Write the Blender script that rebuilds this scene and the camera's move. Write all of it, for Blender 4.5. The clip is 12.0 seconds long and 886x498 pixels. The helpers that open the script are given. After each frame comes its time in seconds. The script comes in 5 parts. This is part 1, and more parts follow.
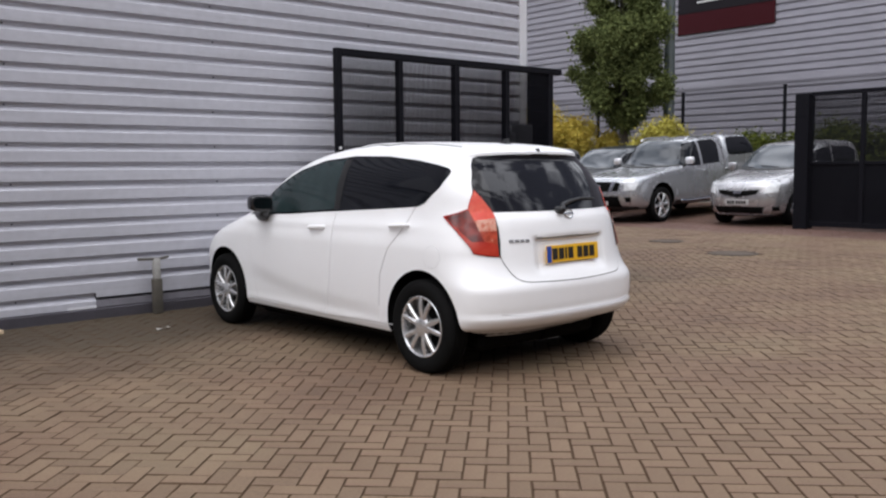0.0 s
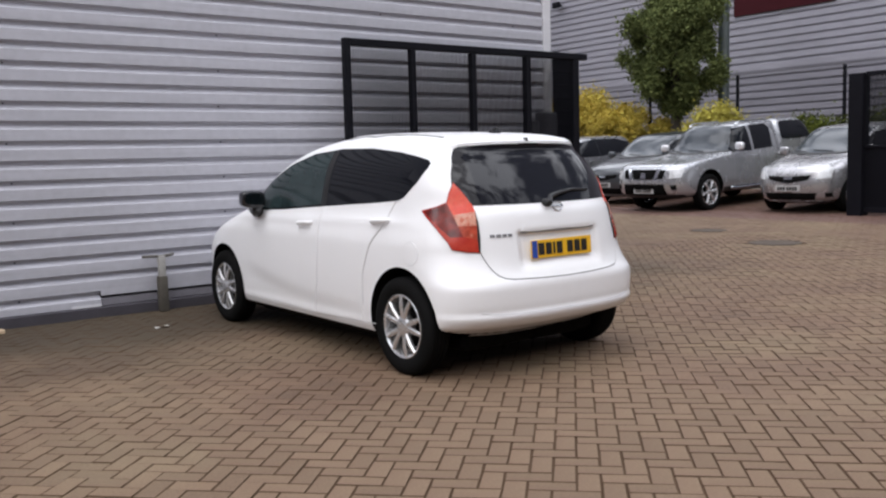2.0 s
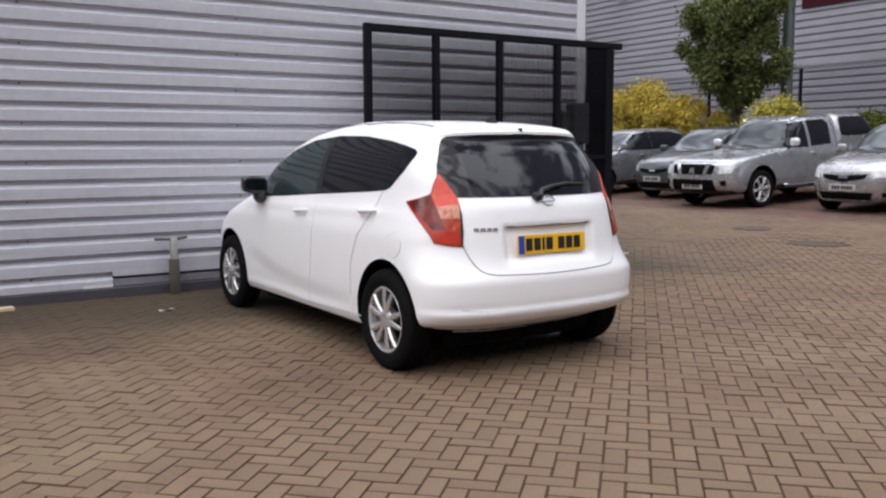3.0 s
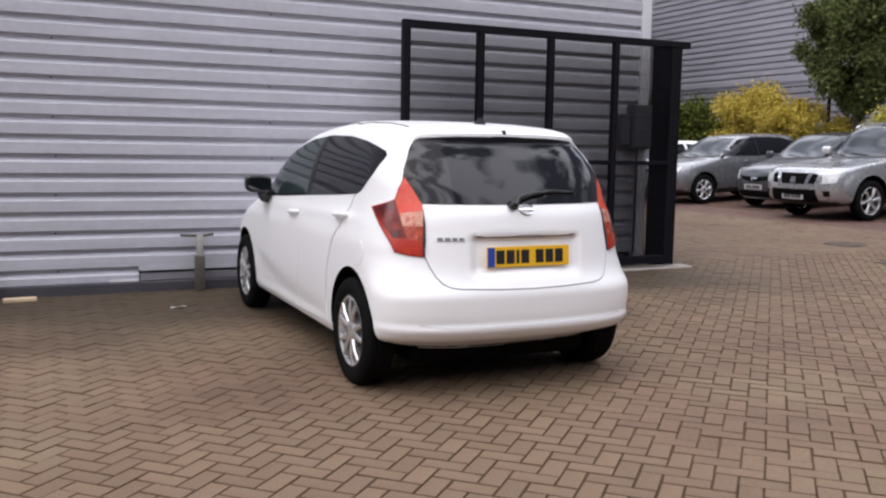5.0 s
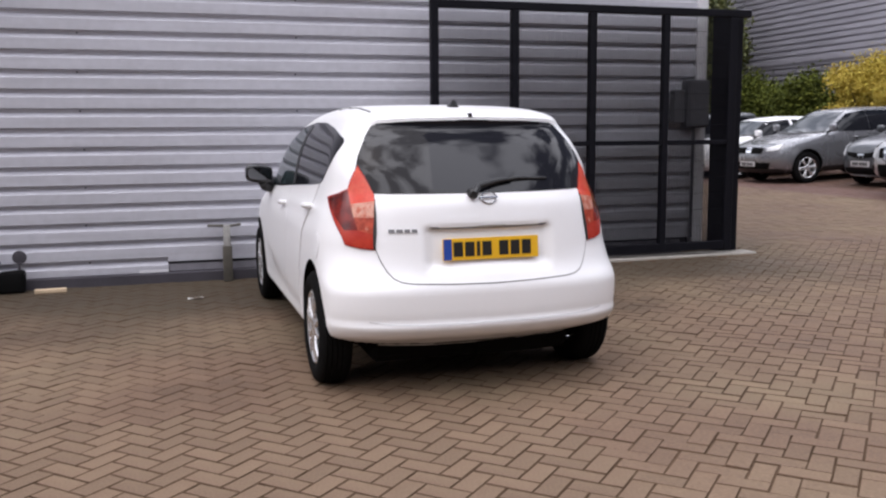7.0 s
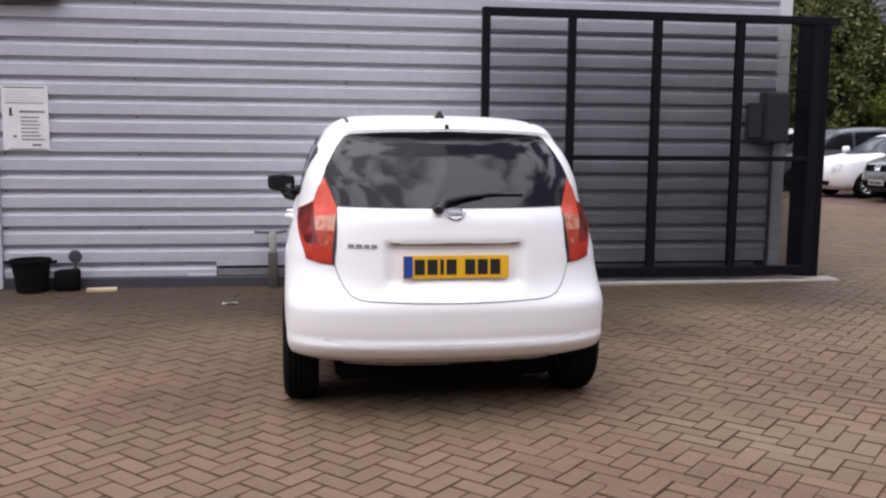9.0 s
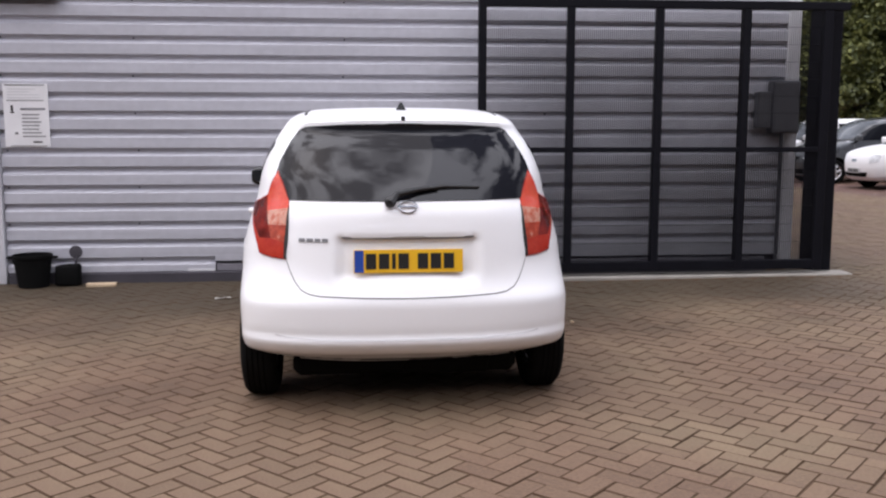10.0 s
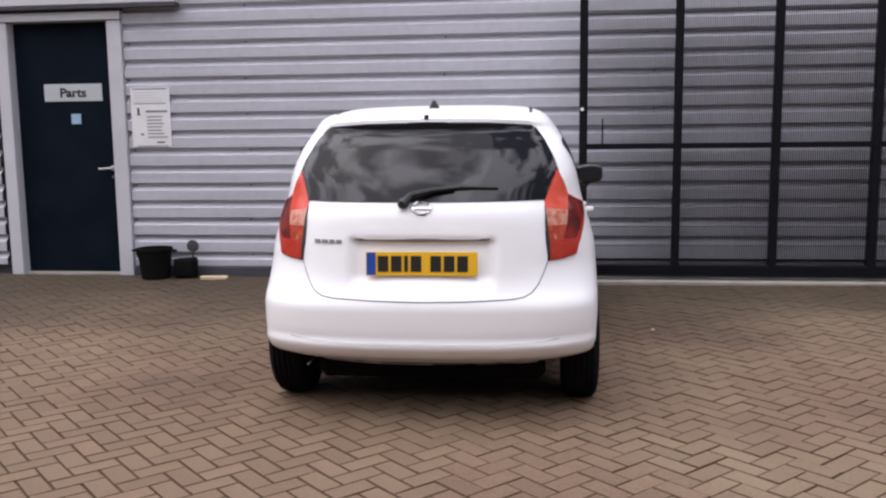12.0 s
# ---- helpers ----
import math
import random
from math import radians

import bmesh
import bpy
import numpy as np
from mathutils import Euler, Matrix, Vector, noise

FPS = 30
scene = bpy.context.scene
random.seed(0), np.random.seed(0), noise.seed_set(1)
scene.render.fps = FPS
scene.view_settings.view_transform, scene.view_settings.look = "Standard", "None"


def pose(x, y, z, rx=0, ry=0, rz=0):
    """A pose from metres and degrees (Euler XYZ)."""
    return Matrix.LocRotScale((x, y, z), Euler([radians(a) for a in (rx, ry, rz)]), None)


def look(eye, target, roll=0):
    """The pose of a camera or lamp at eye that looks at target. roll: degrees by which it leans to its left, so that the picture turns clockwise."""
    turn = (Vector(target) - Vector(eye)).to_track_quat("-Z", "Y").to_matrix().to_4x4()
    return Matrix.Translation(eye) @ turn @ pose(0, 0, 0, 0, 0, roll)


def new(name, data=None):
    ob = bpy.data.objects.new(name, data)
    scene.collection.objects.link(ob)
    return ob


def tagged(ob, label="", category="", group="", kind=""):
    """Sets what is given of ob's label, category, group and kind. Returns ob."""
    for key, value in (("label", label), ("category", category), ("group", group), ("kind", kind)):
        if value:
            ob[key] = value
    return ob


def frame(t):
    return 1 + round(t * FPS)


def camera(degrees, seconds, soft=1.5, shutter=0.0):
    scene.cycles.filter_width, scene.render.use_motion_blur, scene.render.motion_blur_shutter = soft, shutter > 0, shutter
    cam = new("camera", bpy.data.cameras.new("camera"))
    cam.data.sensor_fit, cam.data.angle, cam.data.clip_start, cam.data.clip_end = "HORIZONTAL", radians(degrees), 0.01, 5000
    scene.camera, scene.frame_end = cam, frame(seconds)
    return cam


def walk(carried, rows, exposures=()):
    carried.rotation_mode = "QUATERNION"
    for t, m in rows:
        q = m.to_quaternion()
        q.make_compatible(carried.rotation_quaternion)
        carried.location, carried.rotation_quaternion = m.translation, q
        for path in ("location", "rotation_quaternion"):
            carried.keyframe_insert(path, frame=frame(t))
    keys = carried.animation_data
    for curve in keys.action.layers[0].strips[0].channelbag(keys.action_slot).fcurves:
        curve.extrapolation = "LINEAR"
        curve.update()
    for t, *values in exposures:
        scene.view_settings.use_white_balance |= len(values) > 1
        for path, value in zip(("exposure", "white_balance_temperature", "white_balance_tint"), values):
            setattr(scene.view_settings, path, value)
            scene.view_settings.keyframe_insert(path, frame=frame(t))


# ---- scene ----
cam = camera(53.2, 12.0, soft=2.3)
METRES, EYE, TILT, LEAN, TURN = 5.155, 1.34, 0.0, 0.0, -40.8
ROWS = [
    (0.0, 0.0, 0.0, 0.0, -0.05, -5.16, 0.56),
    (0.5, 0.0134, 0.0012, 0.0002, 0.89, -5.3, 0.78),
    (1.0, 0.0432, 0.0229, -0.0009, 1.88, -5.63, 1.24),
    (1.5, 0.0721, 0.0418, 0.0007, 3.21, -5.65, 1.15),
    (2.0, 0.1008, 0.0576, -0.0001, 4.01, -5.71, 1.58),
    (2.5, 0.1532, 0.0807, 0.0031, 6.98, -5.96, 0.61),
    (3.0, 0.1879, 0.1002, 0.0002, 8.19, -6.39, 0.23),
    (5.0, 0.3401, 0.206, 0.0039, 16.21, -6.43, -0.97),
    (5.5, 0.3697, 0.2339, 0.0013, 17.6, -6.68, -0.35),
    (6.0, 0.4023, 0.2646, 0.0047, 19.84, -6.77, -1.3),
    (6.5, 0.4318, 0.2884, 0.0016, 20.97, -6.96, -0.04),
    (7.0, 0.4778, 0.3175, 0.0067, 23.85, -7.54, 0.45),
    (7.5, 0.5038, 0.3498, 0.0053, 25.87, -7.27, 0.07),
    (9.5, 0.6389, 0.4617, 0.0104, 34.5, -7.06, -0.33),
    (10.0, 0.6674, 0.4942, 0.007, 35.66, -7.29, 0.02),
    (10.5, 0.6933, 0.5262, 0.0104, 37.85, -7.52, 0.55),
    (11.0, 0.7175, 0.5553, 0.0085, 41.15, -7.14, 1.06),
    (11.5, 0.7489, 0.5882, 0.0117, 45.53, -7.32, 0.55),
    (12.0, 0.765, 0.6187, 0.0097, 47.58, -7.54, 0.66),
]
walk(cam, [(t, pose(0, 0, EYE, TILT, LEAN, TURN) @ pose(METRES * x, METRES * y, METRES * z, 90 + pitch, roll, yaw)) for t, x, y, z, yaw, pitch, roll in ROWS],
    exposures=[(0.0, 0.0, 6500, 11), (3.0, 0.08, 6500, 12), (7.0, 0.15, 6500, 15), (10.0, 0.19, 6500, 16), (12.0, 0.20, 6500, 17)])

# ---- daylight: bright overcast sky, soft high sun ----
world = bpy.data.worlds.new("sky")
scene.world = world
world.use_nodes = True
wn, wl = world.node_tree.nodes, world.node_tree.links
wn.clear()
w_out = wn.new("ShaderNodeOutputWorld")
w_bg = wn.new("ShaderNodeBackground")
w_sky = wn.new("ShaderNodeTexSky")
w_sky.sky_type, w_sky.sun_disc = "NISHITA", False
SUN_ELEVATION, SUN_AZIMUTH = radians(58), radians(245)
w_sky.sun_elevation, w_sky.sun_rotation = SUN_ELEVATION, SUN_AZIMUTH
w_sky.dust_density, w_sky.air_density = 3.0, 1.2
w_co = wn.new("ShaderNodeTexCoord")
w_map = wn.new("ShaderNodeMapping")
w_map.inputs["Scale"].default_value = (1.0, 1.0, 2.2)
w_no = wn.new("ShaderNodeTexNoise")
w_no.inputs["Scale"].default_value, w_no.inputs["Detail"].default_value = 3.6, 6.0
w_ramp = wn.new("ShaderNodeValToRGB")
w_ramp.color_ramp.elements[0].position, w_ramp.color_ramp.elements[0].color = 0.45, (0.6, 0.65, 0.80, 1)
w_ramp.color_ramp.elements[1].position, w_ramp.color_ramp.elements[1].color = 0.57, (13.0, 13.4, 14.3, 1)
w_mix = wn.new("ShaderNodeMix")
w_mix.data_type = "RGBA"
w_mix.inputs["Factor"].default_value = 0.86
wl.new(w_co.outputs["Generated"], w_map.inputs["Vector"])
wl.new(w_map.outputs["Vector"], w_no.inputs["Vector"])
wl.new(w_no.outputs["Fac"], w_ramp.inputs["Fac"])
wl.new(w_sky.outputs["Color"], w_mix.inputs["A"])
w_sep = wn.new("ShaderNodeSeparateXYZ")
w_zen = wn.new("ShaderNodeMapRange")
w_zen.inputs["From Min"].default_value, w_zen.inputs["From Max"].default_value = 0.0, 1.0
w_zen.inputs["To Min"].default_value, w_zen.inputs["To Max"].default_value = 0.32, 1.70
w_sc = wn.new("ShaderNodeVectorMath")
w_sc.operation = "SCALE"
wl.new(w_co.outputs["Generated"], w_sep.inputs["Vector"])
wl.new(w_sep.outputs["Z"], w_zen.inputs["Value"])
wl.new(w_ramp.outputs["Color"], w_sc.inputs[0])
wl.new(w_zen.outputs["Result"], w_sc.inputs["Scale"])
wl.new(w_sc.outputs["Vector"], w_mix.inputs["B"])
wl.new(w_mix.outputs["Result"], w_bg.inputs["Color"])
w_bg.inputs["Strength"].default_value = 0.198
wl.new(w_bg.outputs["Background"], w_out.inputs["Surface"])

sun = new("sun", bpy.data.lights.new("sun", "SUN"))
sun.data.energy, sun.data.angle, sun.data.color = 1.25, radians(75), (1.0, 0.98, 0.95)
_sd = Vector((math.sin(SUN_AZIMUTH) * math.cos(SUN_ELEVATION), math.cos(SUN_AZIMUTH) * math.cos(SUN_ELEVATION), math.sin(SUN_ELEVATION)))
sun.matrix_world = look(_sd * 40, (0, 0, 0))


# ---- materials ----
def surface(name, col, rough=0.5, metal=0.0, var=0.12, scale=3.0, fine=90.0, bump=0.0, coat=0.0, coat_rough=0.12, rvar=0.12, spec=0.5, pick=None, pickvar=0.0, tint=None, stretch=None, blotch=False, wall_dark=False):
    """A procedural surface: two scales of colour change, uneven gloss, fine relief. pick: 'object' or 'island' shade changes."""
    m = bpy.data.materials.new(name)
    m.use_nodes = True
    nt = m.node_tree
    n, l = nt.nodes, nt.links
    b = n["Principled BSDF"]
    b.inputs["Metallic"].default_value = metal
    b.inputs["Specular IOR Level"].default_value = spec
    if coat:
        b.inputs["Coat Weight"].default_value, b.inputs["Coat Roughness"].default_value = coat, coat_rough
    co = n.new("ShaderNodeTexCoord")
    big, small = n.new("ShaderNodeTexNoise"), n.new("ShaderNodeTexNoise")
    for t, s, d in ((big, scale, 5.0), (small, fine, 3.0)):
        t.inputs["Scale"].default_value, t.inputs["Detail"].default_value = s, d
        l.new(co.outputs["Object"], t.inputs["Vector"])
    if stretch:
        mp = n.new("ShaderNodeMapping")
        mp.inputs["Scale"].default_value = stretch
        l.new(co.outputs["Object"], mp.inputs["Vector"])
        l.new(mp.outputs["Vector"], big.inputs["Vector"])
    add = n.new("ShaderNodeMath")
    add.operation = "MULTIPLY_ADD"
    l.new(small.outputs["Fac"], add.inputs[0])
    add.inputs[1].default_value = 0.45
    l.new(big.outputs["Fac"], add.inputs[2])
    span = n.new("ShaderNodeMapRange")
    span.inputs["From Min"].default_value, span.inputs["From Max"].default_value = 0.42, 1.02
    span.inputs["To Min"].default_value, span.inputs["To Max"].default_value = 1 - var, 1 + var
    l.new(add.outputs[0], span.inputs["Value"])
    shade = span.outputs["Result"]
    if pick:
        src = n.new("ShaderNodeObjectInfo").outputs["Random"] if pick == "object" else n.new("ShaderNodeNewGeometry").outputs["Random Per Island"]
        pr = n.new("ShaderNodeMapRange")
        pr.inputs["To Min"].default_value, pr.inputs["To Max"].default_value = 1 - pickvar, 1 + pickvar
        l.new(src, pr.inputs["Value"])
        mul = n.new("ShaderNodeMath")
        mul.operation = "MULTIPLY"
        l.new(shade, mul.inputs[0])
        l.new(pr.outputs["Result"], mul.inputs[1])
        shade = mul.outputs[0]
    base = n.new("ShaderNodeMix")
    base.data_type = "RGBA"
    base.inputs["A"].default_value = (*col, 1)
    base.inputs["B"].default_value = (*(tint or col), 1)
    if blotch:
        spread = n.new("ShaderNodeMapRange")
        spread.inputs["From Min"].default_value, spread.inputs["From Max"].default_value = 0.36, 0.64
        l.new(big.outputs["Fac"], spread.inputs["Value"])
    l.new(spread.outputs["Result"] if blotch else big.outputs["Fac"] if not pick else src, base.inputs["Factor"])
    sc = n.new("ShaderNodeVectorMath")
    sc.operation = "SCALE"
    l.new(base.outputs["Result"], sc.inputs[0])
    l.new(shade, sc.inputs["Scale"])
    colour = sc.outputs["Vector"]
    if wall_dark:
        # patchy mix to a dark olive brown towards the foot of the wall
        geo, cut = n.new("ShaderNodeNewGeometry"), n.new("ShaderNodeSeparateXYZ")
        l.new(geo.outputs["Position"], cut.inputs["Vector"])
        blot = n.new("ShaderNodeTexNoise")
        blot.inputs["Scale"].default_value, blot.inputs["Detail"].default_value = 0.9, 6.0
        l.new(geo.outputs["Position"], blot.inputs["Vector"])
        edge = n.new("ShaderNodeMath")
        edge.operation = "MULTIPLY_ADD"
        l.new(blot.outputs["Fac"], edge.inputs[0])
        edge.inputs[1].default_value = 3.2
        l.new(cut.outputs["Y"], edge.inputs[2])
        reach = n.new("ShaderNodeMapRange")
        reach.interpolation_type = "SMOOTHSTEP"
        reach.inputs["From Min"].default_value, reach.inputs["From Max"].default_value = 6.6, 9.0
        l.new(edge.outputs[0], reach.inputs["Value"])
        side = n.new("ShaderNodeMapRange")
        side.inputs["From Min"].default_value, side.inputs["From Max"].default_value = 8.3, 10.2
        side.inputs["To Min"].default_value, side.inputs["To Max"].default_value = 0.85, 0.0
        l.new(cut.outputs["X"], side.inputs["Value"])
        share = n.new("ShaderNodeMath")
        share.operation = "MULTIPLY"
        l.new(reach.outputs["Result"], share.inputs[0])
        l.new(side.outputs["Result"], share.inputs[1])
        wall_mix = n.new("ShaderNodeMix")
        wall_mix.data_type = "RGBA"
        wall_mix.inputs["B"].default_value = (0.052, 0.042, 0.028, 1)
        l.new(share.outputs[0], wall_mix.inputs["Factor"])
        l.new(colour, wall_mix.inputs["A"])
        colour = wall_mix.outputs["Result"]
    l.new(colour, b.inputs["Base Color"])
    rr = n.new("ShaderNodeMapRange")
    rr.inputs["From Min"].default_value, rr.inputs["From Max"].default_value = 0.3, 0.7
    rr.inputs["To Min"].default_value, rr.inputs["To Max"].default_value = max(0.0, rough * (1 - rvar)), min(1.0, rough * (1 + rvar))
    l.new(big.outputs["Fac"], rr.inputs["Value"])
    l.new(rr.outputs["Result"], b.inputs["Roughness"])
    if bump:
        bp = n.new("ShaderNodeBump")
        bp.inputs["Strength"].default_value, bp.inputs["Distance"].default_value = 1.0, bump
        l.new(small.outputs["Fac"], bp.inputs["Height"])
        l.new(bp.outputs["Normal"], b.inputs["Normal"])
    return m


M = {}
M["white_paint"] = surface("white_car_paint", (0.88, 0.88, 0.89), 0.32, var=0.015, scale=2.0, coat=0.35, spec=0.35, coat_rough=0.22)
M["silver_paint"] = surface("silver_car_paint", (0.47, 0.48, 0.50), 0.27, metal=0.65, var=0.05, coat=0.5)
M["warm_silver_paint"] = surface("warm_silver_car_paint", (0.44, 0.435, 0.445), 0.27, metal=0.65, var=0.05, coat=0.5)
M["gunmetal_paint"] = surface("gunmetal_car_paint", (0.25, 0.254, 0.268), 0.27, metal=0.6, var=0.05, coat=0.5)
M["grey_paint"] = surface("dark_grey_car_paint", (0.060, 0.065, 0.072), 0.3, metal=0.3, var=0.05, coat=0.7)
M["black_paint"] = surface("black_car_paint", (0.012, 0.012, 0.014), 0.25, var=0.05, coat=0.7)
M["glass"] = surface("tinted_glass", (0.010, 0.010, 0.013), 0.03, var=0.1, rvar=0.3, spec=0.29)
M["glass_side"] = surface("door_glass", (0.022, 0.036, 0.038), 0.05, var=0.35, scale=5.0, rvar=0.3, spec=0.36)
M["glass_privacy"] = surface("privacy_glass", (0.007, 0.008, 0.011), 0.06, var=0.1, rvar=0.3, spec=0.22)
M["screen_glass"] = surface("windscreen_glass", (0.062, 0.070, 0.080), 0.18, var=0.2, scale=2.0, spec=0.32)
M["rubber"] = surface("tyre_rubber", (0.008, 0.008, 0.008), 0.85, spec=0.05, var=0.2, fine=60, bump=0.002)
M["black_plastic"] = surface("black_plastic", (0.012, 0.012, 0.013), 0.45, var=0.15, fine=200, bump=0.0004)
M["mirror_shell"] = surface("gloss_black_plastic", (0.012, 0.012, 0.014), 0.22, var=0.1, coat=0.4)
M["mirror_glass"] = surface("mirror_glass", (0.14, 0.145, 0.155), 0.03, metal=1.0, var=0.02, rvar=0.2)
M["dark_well"] = surface("arch_liner", (0.005, 0.005, 0.005), 0.9, spec=0.08, var=0.2)
M["alloy"] = surface("alloy_rim", (0.74, 0.74, 0.75), 0.25, metal=0.75, var=0.05)
M["chrome"] = surface("chrome", (0.75, 0.76, 0.78), 0.12, metal=1.0, var=0.03)
M["lamp_red"] = surface("red_lamp_lens", (0.38, 0.024, 0.014), 0.2, var=0.3, scale=16, spec=0.35, tint=(0.30, 0.012, 0.007))
M["lamp_orange"] = surface("orange_lamp_lens", (0.72, 0.100, 0.048), 0.22, var=0.30, scale=13, spec=0.4, tint=(0.52, 0.040, 0.020), blotch=True)
M["lamp_clear"] = surface("clear_lamp_lens", (0.70, 0.36, 0.26), 0.2, var=0.35, scale=34, spec=0.45, tint=(0.40, 0.09, 0.05), blotch=True)
M["lamp_mid"] = surface("amber_red_lamp_lens", (0.40, 0.060, 0.030), 0.2, var=0.45, scale=28, spec=0.4)
M["lamp_low"] = surface("orange_red_lamp_lens", (0.52, 0.052, 0.028), 0.22, var=0.30, scale=15, spec=0.4, tint=(0.34, 0.022, 0.012), blotch=True)
M["lamp_dark"] = surface("dark_red_lamp_lens", (0.085, 0.008, 0.006), 0.12, var=0.35, scale=13, tint=(0.19, 0.016, 0.010), blotch=True, spec=0.4)
M["headlamp"] = surface("headlamp_lens", (0.70, 0.72, 0.74), 0.18, var=0.35, scale=14, coat=0.5)
M["plate_yellow"] = surface("yellow_plate", (0.83, 0.47, 0.02), 0.35, var=0.03)
M["plate_white"] = surface("white_plate", (0.50, 0.50, 0.50), 0.35, var=0.03)
M["plate_blue"] = surface("blue_band", (0.02, 0.07, 0.36), 0.35, var=0.03)
M["ink"] = surface("black_ink", (0.012, 0.011, 0.010), 0.5, var=0.05)
M["seam_pale"] = surface("pale_seam", (0.60, 0.60, 0.61), 0.6, var=0.05)
M["ink_grey"] = surface("grey_ink", (0.20, 0.20, 0.21), 0.6, var=0.05)
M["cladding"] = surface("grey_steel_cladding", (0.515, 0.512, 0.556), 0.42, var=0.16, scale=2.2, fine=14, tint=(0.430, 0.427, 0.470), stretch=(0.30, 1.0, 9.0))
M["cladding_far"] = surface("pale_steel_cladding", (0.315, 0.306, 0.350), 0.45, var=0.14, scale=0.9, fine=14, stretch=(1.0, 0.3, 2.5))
# far wall below the upper sheets: a darker tone of the same cladding
M["cladding_low"] = surface("darker_steel_cladding", (0.245, 0.236, 0.272), 0.5, var=0.18, scale=0.9, fine=14, stretch=(1.0, 0.3, 2.5))
M["flashing_pale"] = surface("pale_flashing", (0.66, 0.655, 0.68), 0.4, var=0.07, scale=3)
M["flashing"] = surface("grey_flashing", (0.55, 0.545, 0.575), 0.4, var=0.07, scale=3)
M["plinth"] = surface("dark_plinth", (0.055, 0.050, 0.060), 0.85, var=0.3, scale=5, bump=0.004)
M["drip"] = surface("grey_drip_board", (0.20, 0.19, 0.215), 0.7, var=0.3, scale=5)
M["concrete"] = surface("concrete", (0.30, 0.28, 0.25), 0.9, var=0.25, scale=4, bump=0.003)
M["steel_black"] = surface("black_coated_steel", (0.006, 0.006, 0.009), 0.6, spec=0.12, var=0.2, scale=6, fine=150, bump=0.0003)
M["box_grey"] = surface("grey_cabinet_paint", (0.095, 0.095, 0.105), 0.5, var=0.1)
M["door_navy"] = surface("dark_navy_door_paint", (0.005, 0.009, 0.016), 0.55, var=0.25, scale=3, spec=0.06)
M["sign_grey"] = surface("pale_sign", (0.50, 0.52, 0.54), 0.45, var=0.06)
M["sticker"] = surface("pale_blue_sticker", (0.33, 0.50, 0.66), 0.45, var=0.1)
M["paper"] = surface("white_notice", (0.76, 0.75, 0.76), 0.4, var=0.06, scale=6)
M["light_block"] = surface("grey_wall", (0.15, 0.145, 0.15), 0.85, var=0.3, scale=3)
M["soil"] = surface("planting_soil", (0.06, 0.045, 0.03), 0.95, var=0.4, scale=2, bump=0.02)
M["sand"] = surface("joint_sand", (0.082, 0.050, 0.030), 0.95, var=0.3, scale=1.0, bump=0.003, spec=0.2)
PAVE, PAVE2 = (0.181, 0.115, 0.076), (0.150, 0.108, 0.070)
M["paver_one"] = surface("clay_paver", PAVE, 0.78, var=0.44, scale=0.8, fine=75, bump=0.0034, pick="object", pickvar=0.10, tint=PAVE2, blotch=True, spec=0.3, wall_dark=True)
M["paver_many"] = surface("clay_paver_field", PAVE, 0.78, var=0.44, scale=0.8, fine=75, bump=0.0034, pick="island", pickvar=0.10, tint=PAVE2, blotch=True, spec=0.3, wall_dark=True)
M["paver_red"] = surface("red_clay_paver", (0.125, 0.060, 0.046), 0.78, var=0.22, scale=0.9, fine=45, bump=0.0016, pick="island", pickvar=0.16, tint=(0.105, 0.060, 0.048))
M["iron"] = surface("cast_iron", (0.080, 0.060, 0.045), 0.8, metal=0.2, var=0.3, scale=8, bump=0.002)
M["bark"] = surface("bark", (0.05, 0.04, 0.03), 0.9, var=0.35, scale=9, bump=0.01)
M["leaf_tree"] = surface("tree_leaves", (0.084, 0.108, 0.037), 0.9, spec=0.12, var=0.30, scale=1.2, pick="island", pickvar=0.25, tint=(0.112, 0.128, 0.044))
M["leaf_yellow"] = surface("golden_leaves", (0.60, 0.43, 0.07), 0.7, spec=0.2, var=0.3, scale=1.0, pick="island", pickvar=0.35, tint=(0.36, 0.31, 0.06))
M["leaf_lime"] = surface("lime_leaves", (0.50, 0.42, 0.08), 0.7, spec=0.2, var=0.3, scale=1.0, pick="island", pickvar=0.35, tint=(0.32, 0.30, 0.06))
M["leaf_dark"] = surface("hedge_leaves", (0.048, 0.064, 0.014), 0.9, spec=0.12, var=0.3, scale=1.0, pick="island", pickvar=0.30, tint=(0.098, 0.112, 0.020))
M["leaf_back"] = surface("back_tree_leaves", (0.055, 0.072, 0.018), 0.6, var=0.4, scale=0.5, pick="island", pickvar=0.3, tint=(0.12, 0.125, 0.030))
M["banner_dark"] = surface("dark_banner", (0.012, 0.010, 0.013), 0.6, spec=0.15, var=0.3, scale=1)
M["banner_red"] = surface("red_banner", (0.075, 0.004, 0.009), 0.6, spec=0.15, var=0.5, scale=1.3, tint=(0.012, 0.003, 0.005), stretch=(1.0, 0.5, 2.5))
M["pole_green"] = surface("green_grey_column", (0.045, 0.058, 0.055), 0.5, var=0.2)
M["terracotta"] = surface("cream_timber", (0.55, 0.42, 0.28), 0.8, var=0.2, scale=12)
M["pipe_white"] = surface("weathered_white_plastic", (0.36, 0.35, 0.33), 0.6, var=0.3, scale=14)
M["pipe_chrome"] = surface("polished_mirror_cap", (0.86, 0.86, 0.88), 0.25, metal=0.5, var=0.03)
M["pipe_brown"] = surface("muddy_plastic", (0.085, 0.076, 0.062), 0.8, var=0.3, scale=12)
M["litter"] = surface("litter_paper", (0.80, 0.79, 0.76), 0.7, var=0.1)


